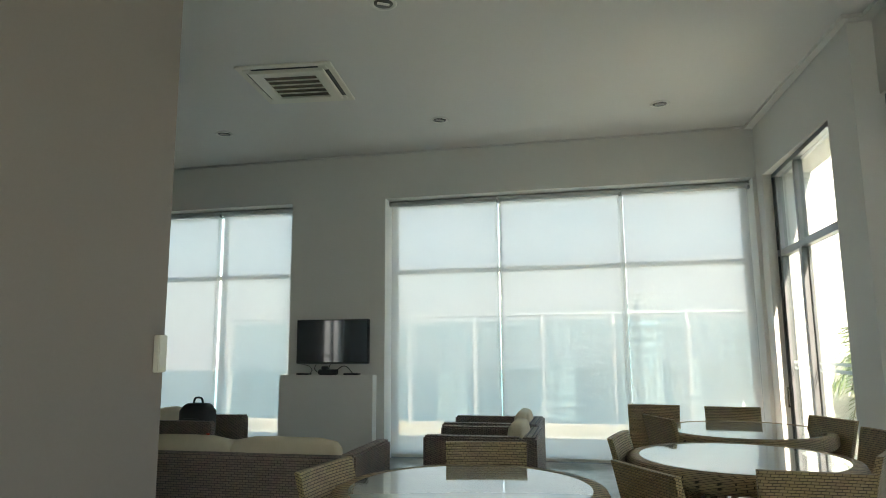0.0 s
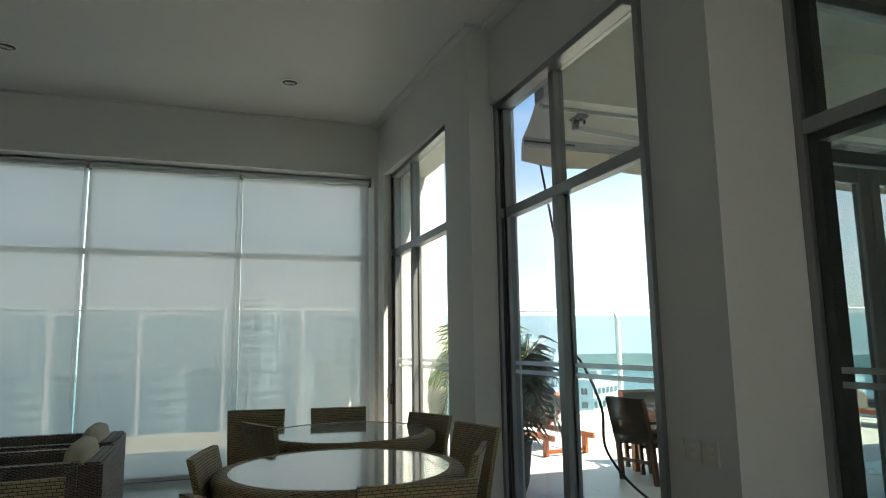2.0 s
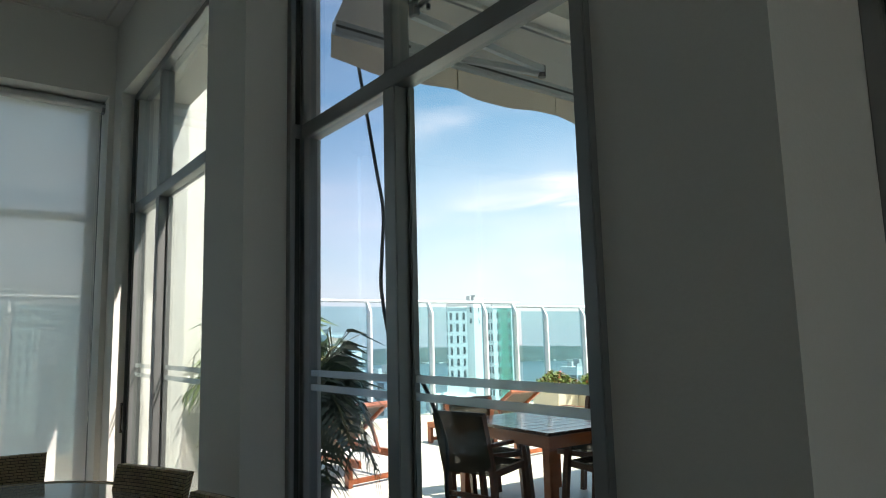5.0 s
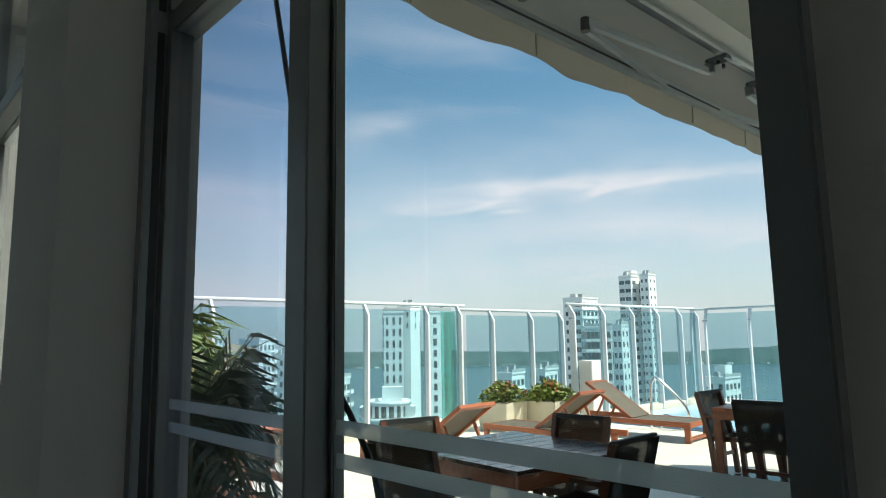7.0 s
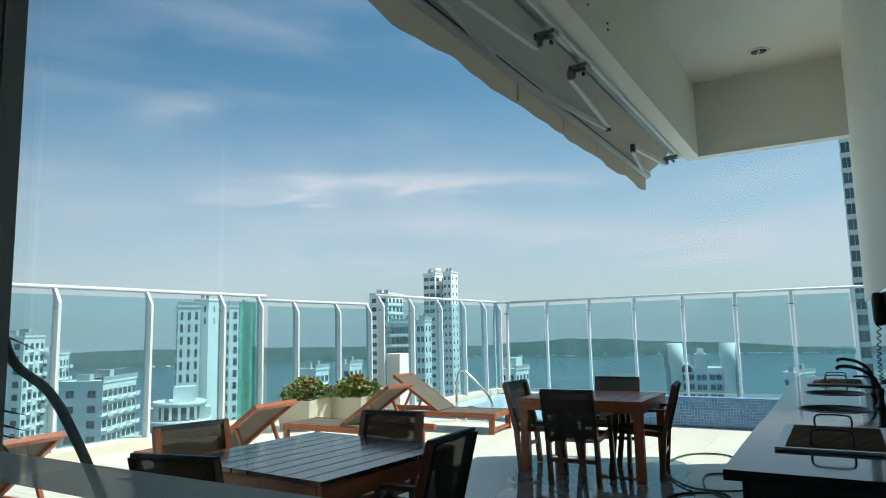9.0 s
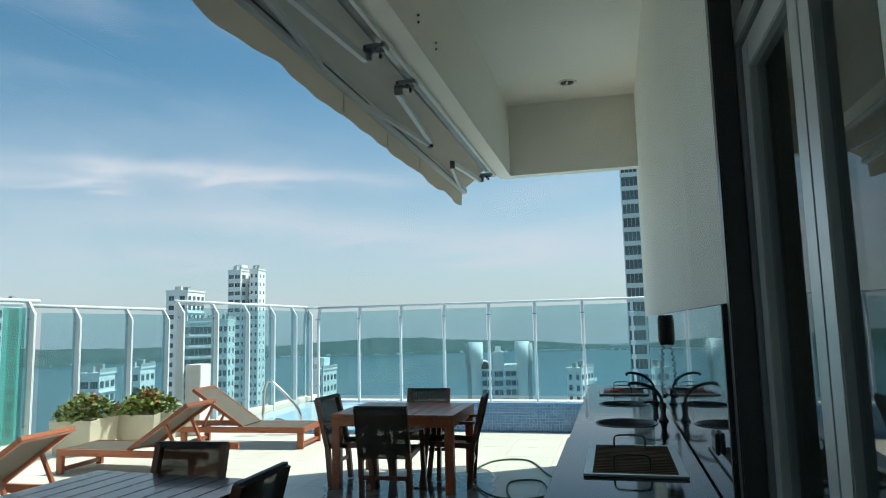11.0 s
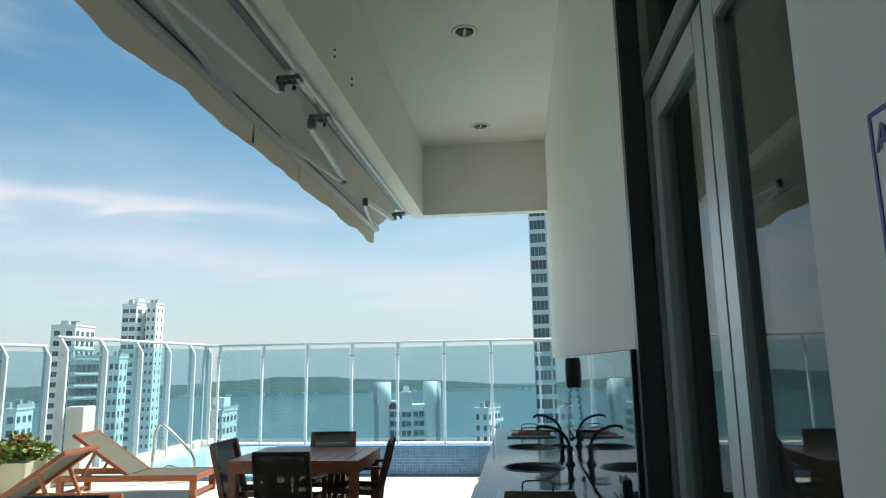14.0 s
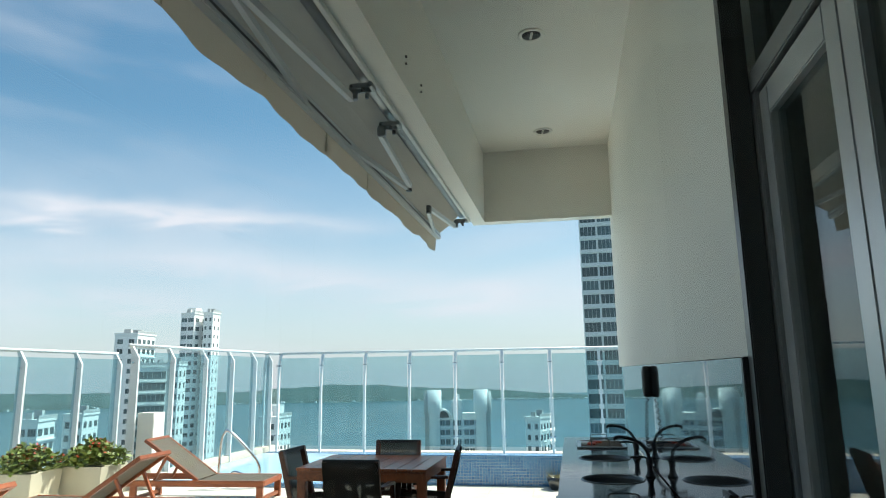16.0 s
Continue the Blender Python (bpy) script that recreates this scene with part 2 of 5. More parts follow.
M_BLACK = mat("black_plastic", (0.015, 0.015, 0.016), 0.35, var=0.1)
M_RUBBER = mat("black_rubber", (0.02, 0.02, 0.02), 0.6, var=0.1)
M_CHROME = mat("brushed_steel", (0.70, 0.70, 0.70), 0.18, metal=1.0, var=0.04, bscale=150)
M_WHITEP = mat("white_plastic", (0.78, 0.77, 0.72), 0.4, var=0.03)
M_IVORY = mat("ivory_plastic", (0.72, 0.70, 0.60), 0.4, var=0.03)
M_FILTER = mat("filter_mesh", (0.13, 0.11, 0.075), 0.8, var=0.2, bscale=300)
M_RAIL = mat("white_rail_paint", (0.74, 0.75, 0.75), 0.4, var=0.05, scale=4)
M_WICKER = weave("tan_wicker", (0.06, 0.040, 0.018), (0.54, 0.39, 0.21), 0.013)
M_WICKERD = weave("brown_wicker", (0.055, 0.04, 0.03), (0.34, 0.255, 0.205), 0.018)
M_CREAM = mat("cream_cushion", (0.60, 0.52, 0.37), 0.9, var=0.06, scale=6, bump=0.3, bscale=220)
M_TEAK = wood("teak_wood", (0.22, 0.055, 0.017), (0.42, 0.122, 0.04), 0.38)
M_TEAKC = wood("chair_teak", (0.065, 0.018, 0.008), (0.155, 0.048, 0.019), 0.35, axis=2)
M_TEAKD = wood("dark_teak", (0.035, 0.012, 0.006), (0.085, 0.03, 0.014), 0.22, axis=1, coat=0.3)
M_TEAKT = wood("table_teak", (0.27, 0.068, 0.020), (0.50, 0.14, 0.044), 0.34, axis=0, coat=0.15)
M_SLINGT = weave("taupe_mesh_sling", (0.05, 0.042, 0.03), (0.18, 0.15, 0.105), 0.006, 0.7)
M_TILE = mat("terrace_tile", (0.68, 0.63, 0.53), 0.40, var=0.12, scale=2.5, bump=0.05, bscale=60, rand=0.05)
M_GROUT = mat("tile_joint", (0.62, 0.575, 0.485), 0.8)
M_CURB = mat("cream_kerb_paint", (0.68, 0.62, 0.50), 0.7, var=0.06, scale=2)
M_PLANTER = mat("cream_planter", (0.58, 0.53, 0.40), 0.75, var=0.08, scale=3, bump=0.2, bscale=90)
M_LEAF = mat("shrub_leaf", (0.16, 0.21, 0.035), 0.5, var=0.4, scale=12, rand=0.2)
M_FLOWER = mat("red_flower", (0.55, 0.05, 0.015), 0.6, var=0.2)
# one palm leaf twice: shade, then full sun, worked into the green
M_PALM_SHADE = mat("shaded_palm_leaf", (0.024, 0.055, 0.012), 0.45, var=0.3, scale=9)
M_PALM_SUN = mat("sunlit_palm_leaf", (0.13, 0.19, 0.035), 0.45, var=0.3, scale=9)
M_STEM = mat("palm_stem", (0.16, 0.15, 0.05), 0.6)
M_POT = mat("dark_pot", (0.05, 0.05, 0.05), 0.5)
M_COUNTER = mat("black_granite", (0.020, 0.022, 0.025), 0.07, var=0.4, scale=60, bscale=300, spec=0.20)
M_SPLASH = mat("black_glass_splashback", (0.012, 0.014, 0.016), 0.02, var=0.1, spec=0.6, coat=0.3)
M_TUBE = mat("galvanised_tube", (0.42, 0.42, 0.41), 0.42, metal=0.75, var=0.2, scale=8)
M_STEELD = mat("dark_steel", (0.12, 0.12, 0.12), 0.3, metal=0.9)
M_GRILL = mat("rusty_grill_iron", (0.14, 0.095, 0.06), 0.6, var=0.4, scale=10)
M_FABRIC = cloth_light("cream_awning_fabric", (0.60, 0.51, 0.40), 0.22)
M_BLIND = cloth_light("white_sunscreen_fabric", (0.80, 0.775, 0.755), 0.325, 0.105)
M_SLING = cloth_light("dark_mesh_sling", (0.06, 0.052, 0.04), 0.30, 0.04)
M_BLINDHEM = mat("blind_hem", (0.62, 0.60, 0.54), 0.8)
M_GLASS = glass("window_glass", (0.90, 0.94, 0.93), 1.5)
M_GLASSL = glass("smoked_window_glass", (0.83, 0.86, 0.90), 1.5)
M_GLASSD = glass("tinted_door_glass", (0.62, 0.68, 0.68), 1.75)
M_RAILGLASS = glass("green_rail_glass", (0.71, 0.86, 0.89), 1.45, 0.02)
M_GREENG = glass("deep_green_glass", (0.42, 0.78, 0.70), 1.5, 0.10)
M_STRIPE = cloth_light("frosted_stripe", (0.85, 0.88, 0.87), 0.55, 0.25)
M_TABLEGLASS = mat("white_backed_glass", (0.42, 0.48, 0.46), 0.02, var=0.02, spec=1.0, coat=1.0)
M_SCREEN = mat("tv_screen", (0.020, 0.024, 0.032), 0.03, var=0.02, spec=1.0, coat=1.0)
M_HOSE = mat("green_hose", (0.02, 0.09, 0.045), 0.45)
M_SEA = mat("bay_water", (0.040, 0.105, 0.115), 0.28, var=0.25, scale=0.004, bump=0.4, bscale=0.2)
M_HILL = mat("wooded_hills", (0.060, 0.100, 0.095), 0.95, var=0.40, scale=0.012, bscale=0.06, bump=0.6)
M_TOWER = mat("white_tower_paint", (0.88, 0.87, 0.84), 0.8, var=0.06, scale=0.08, bscale=0.9)
M_TOWERG = mat("grey_tower_wall", (0.45, 0.47, 0.46), 0.7, var=0.08, scale=0.08)
M_TGLASS = mat("tower_window_glass", (0.09, 0.13, 0.135), 0.1, var=0.2, scale=0.3, rand=0.35)
M_MOSAIC = bpy.data.materials.new("blue_pool_mosaic")
M_MOSAIC.use_nodes = True
_n, _l = M_MOSAIC.node_tree.nodes, M_MOSAIC.node_tree.links
_tc, _sp, _cb, _bk = _n.new("ShaderNodeTexCoord"), _n.new("ShaderNodeSeparateXYZ"), _n.new("ShaderNodeCombineXYZ"), _n.new("ShaderNodeTexBrick")
_l.new(_tc.outputs["Object"], _sp.inputs[0])
_l.new(_sp.outputs["Y"], _cb.inputs["X"])
_ad = _n.new("ShaderNodeMath")
_l.new(_sp.outputs["Z"], _ad.inputs[0])
_l.new(_sp.outputs["X"], _ad.inputs[1])
_l.new(_ad.outputs[0], _cb.inputs["Y"])
_bk.offset = 0.0
_bk.inputs["Scale"].default_value = 1.0
_bk.inputs["Brick Width"].default_value = _bk.inputs["Row Height"].default_value = 0.04
_bk.inputs["Mortar Size"].default_value = 0.003
_bk.inputs["Color1"].default_value, _bk.inputs["Color2"].default_value = (0.05, 0.17, 0.38, 1), (0.12, 0.30, 0.52, 1)
_bk.inputs["Mortar"].default_value = (0.30, 0.40, 0.48, 1)
_l.new(_cb.outputs[0], _bk.inputs["Vector"])
_l.new(_bk.outputs["Color"], _n["Principled BSDF"].inputs["Base Color"])
_n["Principled BSDF"].inputs["Roughness"].default_value = 0.15
M_POOLW = mat("pool_water", (0.36, 0.56, 0.66), 0.04, var=0.15, scale=2, bump=0.25, bscale=6)


# ---- building blocks ----
def B(*boxes, bevel=0.0):
    """A bmesh of boxes (x0, y0, z0, x1, y1, z1)."""
    bm = bmesh.new()
    for x0, y0, z0, x1, y1, z1 in boxes:
        r = bmesh.ops.create_cube(bm, size=1.0)
        bmesh.ops.scale(bm, verts=r["verts"], vec=(x1 - x0, y1 - y0, z1 - z0))
        bmesh.ops.translate(bm, verts=r["verts"], vec=((x0 + x1) / 2, (y0 + y1) / 2, (z0 + z1) / 2))
    if bevel:
        bmesh.ops.bevel(bm, geom=bm.edges[:], offset=bevel, segments=2, affect="EDGES")
    return bm


def sheet(*corners):
    """A single thin sheet."""
    bm = bmesh.new()
    bm.faces.new([bm.verts.new(c) for c in corners])
    return bm


def plate_ring(a, b, z0, z1):
    """A square plate of half-width a with a square hole of half-width b."""
    bm = bmesh.new()
    v = {}
    for z in (z0, z1):
        for r in (a, b):
            v[z, r] = [bm.verts.new((sx * r, sy * r, z)) for sx, sy in ((-1, -1), (1, -1), (1, 1), (-1, 1))]
    for k in range(4):
        j = (k + 1) % 4
        bm.faces.new((v[z0, a][k], v[z0, b][k], v[z0, b][j], v[z0, a][j]))
        bm.faces.new((v[z1, a][k], v[z1, a][j], v[z1, b][j], v[z1, b][k]))
        bm.faces.new((v[z0, a][k], v[z0, a][j], v[z1, a][j], v[z1, a][k]))
        bm.faces.new((v[z0, b][k], v[z1, b][k], v[z1, b][j], v[z0, b][j]))
    bmesh.ops.recalc_face_normals(bm, faces=bm.faces[:])
    bmesh.ops.bevel(bm, geom=bm.edges[:], offset=0.005, segments=2, affect="EDGES")
    return bm


def rod(bm, a, b, r, seg=10, r2=None):
    """A round bar from a to b, added to bm."""
    a, b = Vector(a), Vector(b)
    d = b - a
    q = bmesh.ops.create_cone(bm, cap_ends=True, segments=seg, radius1=r, radius2=r if r2 is None else r2, depth=d.length)
    bmesh.ops.transform(bm, verts=q["verts"], matrix=Matrix.Translation((a + b) / 2) @ d.to_track_quat("Z", "Y").to_matrix().to_4x4())
    return bm


def bar(bm, a, b, w, h, up=(0, 0, 1)):
    """A flat bar from a to b, w wide and h high, added to bm."""
    a, b = Vector(a), Vector(b)
    d = (b - a)
    z = d.normalized()
    x = Vector(up).cross(z)
    x = x.normalized() if x.length > 1e-4 else Vector((1, 0, 0))
    y = z.cross(x)
    m = Matrix((x, y, z)).transposed().to_4x4()
    q = bmesh.ops.create_cube(bm, size=1.0)
    bmesh.ops.scale(bm, verts=q["verts"], vec=(w, h, d.length))
    bmesh.ops.transform(bm, verts=q["verts"], matrix=Matrix.Translation((a + b) / 2) @ m)
    return bm


def tube(points, r, seg=8, close=False):
    """A bent round tube through points, smoothed."""
    pts = [Vector(p) for p in points]
    fine = []
    for i in range(len(pts) - 1):
        p0, p1, p2, p3 = pts[max(i - 1, 0)], pts[i], pts[i + 1], pts[min(i + 2, len(pts) - 1)]
        for k in range(6):
            t = k / 6
            fine.append(0.5 * ((2 * p1) + (p2 - p0) * t + (2 * p0 - 5 * p1 + 4 * p2 - p3) * t * t + (3 * p1 - p0 - 3 * p2 + p3) * t ** 3))
    fine.append(pts[-1])
    bm = bmesh.new()
    rings = []
    for i, p in enumerate(fine):
        d = (fine[min(i + 1, len(fine) - 1)] - fine[max(i - 1, 0)]).normalized()
        x = d.cross(Vector((0.13, 0.31, 0.94))).normalized()
        y = d.cross(x)
        rings.append([bm.verts.new(p + r * (math.cos(2 * math.pi * k / seg) * x + math.sin(2 * math.pi * k / seg) * y)) for k in range(seg)])
    for a, b in zip(rings, rings[1:]):
        for k in range(seg):
            bm.faces.new((a[k], a[(k + 1) % seg], b[(k + 1) % seg], b[k]))
    bm.faces.new(rings[0][::-1])
    bm.faces.new(rings[-1])
    for f in bm.faces:
        f.smooth = True
    return bm


def lathe(profile, seg=32):
    """A turned shape from (radius, z) pairs round the z axis."""
    bm = bmesh.new()
    rings = [[bm.verts.new((max(r, 1e-4) * math.cos(2 * math.pi * k / seg), max(r, 1e-4) * math.sin(2 * math.pi * k / seg), z)) for k in range(seg)] for r, z in profile]
    for a, b in zip(rings, rings[1:]):
        for k in range(seg):
            bm.faces.new((a[k], a[(k + 1) % seg], b[(k + 1) % seg], b[k]))
    for ends, r in ((rings[0], profile[0][0]), (rings[-1], profile[-1][0])):
        if r < 0.01:
            bmesh.ops.contextual_create(bm, geom=ends)
    bmesh.ops.recalc_face_normals(bm, faces=bm.faces[:])
    for f in bm.faces:
        f.smooth = True
    return bm


def soft_box(x0, y0, z0, x1, y1, z1, r=0.05, puff=0.0):
    """A cushion: a box with rounded edges and puffed faces."""
    bm = B((x0, y0, z0, x1, y1, z1))
    bmesh.ops.subdivide_edges(bm, edges=bm.edges[:], cuts=4, use_grid_fill=True)
    c = Vector(((x0 + x1) / 2, (y0 + y1) / 2, (z0 + z1) / 2))
    h = Vector(((x1 - x0) / 2, (y1 - y0) / 2, (z1 - z0) / 2))
    for v in bm.verts:
        d = v.co - c
        q = Vector([max(-h[i] + r, min(h[i] - r, d[i])) for i in range(3)])
        e = d - q
        n = Vector([d[i] / h[i] for i in range(3)])
        bulge = 1 + puff * (1 - max(0, sorted([abs(k) for k in n])[1]) ** 2)
        v.co = c + q * 1.0 + (e.normalized() * r if e.length > 1e-6 else e)
        v.co = c + (v.co - c) * bulge
    for f in bm.faces:
        f.smooth = True
    return bm


def mesh_of(name, bm, material):
    me = bpy.data.meshes.new(name)
    bm.to_mesh(me)
    bm.free()
    me.materials.append(material)
    return me


def part(name, bm, material, parent=None, label=""):
    """Links a bmesh as one mesh object, under a thing or a part."""
    ob = new(name, mesh_of(name, bm, material) if isinstance(bm, bmesh.types.BMesh) else bm)
    if parent:
        ob.parent = parent
    if label:
        ob["label"] = label
    return ob


def thing(name, label, category, group="", at=None):
    ob = new(name)
    ob.empty_display_size = 0.1
    tagged(ob, label, category, group)
    if at is not None:
        ob.matrix_world = at
    return ob


def setting(name, bm, material, label="", parent=None):
    ob = part(name, bm, material, parent)
    return tagged(ob, label, "", "", "structure")


def prism(plan, z0, z1, bm=None):
    """An upright block over a plan outline, added to bm."""
    bm = bm or bmesh.new()
    lo_v, hi_v = ([bm.verts.new((x, y, z)) for x, y in plan] for z in (z0, z1))
    new_f = [bm.faces.new(lo_v), bm.faces.new(hi_v[::-1])]
    for k in range(len(plan)):
        j = (k + 1) % len(plan)
        new_f.append(bm.faces.new((lo_v[k], hi_v[k], hi_v[j], lo_v[j])))
    bmesh.ops.recalc_face_normals(bm, faces=new_f)
    return bm


# ---- the building ----
ZC = 4.26            # room ceiling
YN = 9.69            # inner face of the blind wall
XA, XB, XC = 3.62, 3.98, 4.58
ROOF = 4.62
ZT = 3.56            # head of the east openings
setting("floor", B((-6.5, -3.0, -0.25, 4.15, 10.1, 0.0)), M_FLOOR, "polished beige marble floor of the lounge")
setting("ceiling", B((-6.5, -3.0, ZC, 4.15, 10.1, ROOF)), M_CEIL, "plain white plasterboard ceiling")
setting("wall_west", B((-6.7, -3.0, -0.25, -6.5, 10.1, 0.0), (-6.7, -3.0, 3.6, -6.5, 10.1, ROOF), (-6.7, -3.0, 0, -6.5, -2.4, 3.6), (-6.7, -0.8, 0, -6.5, 10.1, 3.6)), M_WALL, "white painted wall")
setting("wall_south", B((-6.5, -3.2, -0.25, -0.6, -3.0, ROOF), (-0.6, -3.2, 3.60, 4.70, -3.0, ROOF), (-0.6, -3.2, -0.25, 4.70, -3.0, 0.0), (-0.6, -3.2, 0.0, 1.7, -3.0, 3.60), (4.2, -3.2, 0.0, 4.70, -3.0, 3.60)), M_WALL, "white painted wall with a wide window opening")
setting("wall_north", B((-6.5, YN, 3.60, 3.55, 10.15, ZC), (-2.71, YN, 0, -1.29, 10.15, 3.60), (-6.5, YN, 0, -5.2, 10.15, 3.60)), M_WALL, "white wall with two tall window openings")
setting("wall_tv_ledge", B((-2.76, 9.52, 0, -1.40, YN, 1.14), bevel=0.004), M_WALL, "white boxed-out ledge under the television")
wall = prism([(3.72, 6.88), (4.15, 6.88), (4.15, 10.15), (3.545, 10.15), (3.545, YN), (3.59, YN)], ZT, ZC)
prism([(3.72, 6.88), (4.15, 6.88), (4.15, 7.44), (3.694, 7.44)], 0, ZT, wall)
prism([(3.602, 9.45), (4.15, 9.45), (4.15, 10.15), (3.545, 10.15), (3.545, YN), (3.59, YN)], 0, ZT, wall)
setting("wall_east", wall, M_WALL, "white wall beside the tall window")
wall = prism([(3.915, 6.877), (4.15, 6.877), (4.15, 4.35), (XB + 0.06, 4.35), (XB + 0.06, 4.87)], ZT, ZC)
prism([(XB + 0.06, 4.35), (4.15, 4.35), (4.15, 4.87), (XB + 0.06, 4.87)], 0, ZT, wall)
prism([(4.15, 4.35), (4.80, 4.35), (4.80, 4.77), (4.15, 4.77)], 0, ROOF, wall)
setting("wall_east_door", wall, M_WALL, "white wall pier with light switches")
setting("wall_east_south", B((XC, -3.0, 3.60, 4.70, 4.35, ZC), (XC, 1.4, 0, 4.70, 2.3, 3.60), (XC, -3.0, 0, 4.70, -0.4, 3.60)), M_WALL, "white wall")
setting("ceiling_east", B((4.15, -3.0, ZC, XC, 4.35, ROOF)), M_CEIL, "white plaster ceiling")
setting("floor_east", B((4.15, -3.0, -0.25, 4.70, 4.72, 0.0), (4.70, 1.8, -0.25, 6.3, 4.72, 0.0)), M_FLOOR, "polished beige marble floor")
trim = prism([(3.48, YN - 0.03), (3.587, YN - 0.03), (3.716, 6.88), (3.716, 6.79), (3.655, 6.79)], ZC - 0.04, ZC - 0.002, B((-6.5, YN - 0.03, ZC - 0.02, 3.587, YN, ZC - 0.002)))
prism([(3.72, 6.875), (3.911, 6.875), (4.036, 4.87), (4.036, 4.36), (3.94, 4.36), (3.94, 4.87), (3.82, 6.79), (3.72, 6.79)], ZC - 0.04, ZC - 0.002, trim)
setting("trim_cornice", trim, M_CEIL, "narrow white plaster cornice")
setting("wall_column", B((-1.40, -3.0, 0, -1.05, 4.55, ZC)), M_COLUMN, "warm grey painted wall end")
# wing beyond the partition
setting("wall_wing_east", B((6.3, 1.9, -0.25, 6.5, 4.45, ROOF), (4.70, 1.7, -0.25, 6.5, 1.9, ROOF)), M_WALL, "white wall of the wing")
setting("ceiling_wing", B((4.70, 1.9, 3.62, 6.3, 4.6, ROOF)), M_CEIL, "white ceiling of the wing")
setting("wall_wing_north", B((6.207, 4.60, 1.655, 12.2, 4.77, ROOF), (6.21, 4.45, 0.0, 12.2, 4.60, ROOF), (4.70, 4.60, 3.62, 6.207, 4.77, ROOF)), M_EXT, "white rendered wall over the outdoor counter")
setting("wall_outer_north", B((4.15, 9.90, -0.25, 4.55, 10.15, ROOF)), M_EXT, "white rendered wall end, sunlit")
setting("ceiling_canopy", B((4.15, 4.77, 4.35, 12.0, 6.31, ROOF)), M_EXT, "white underside of the terrace canopy")
setting("beam_canopy", B((4.15, 6.31, 3.45, 12.0, 6.47, ROOF), (11.84, 4.77, 3.45, 12.0, 6.31, ROOF)), M_EXT, "white canopy edge beam")


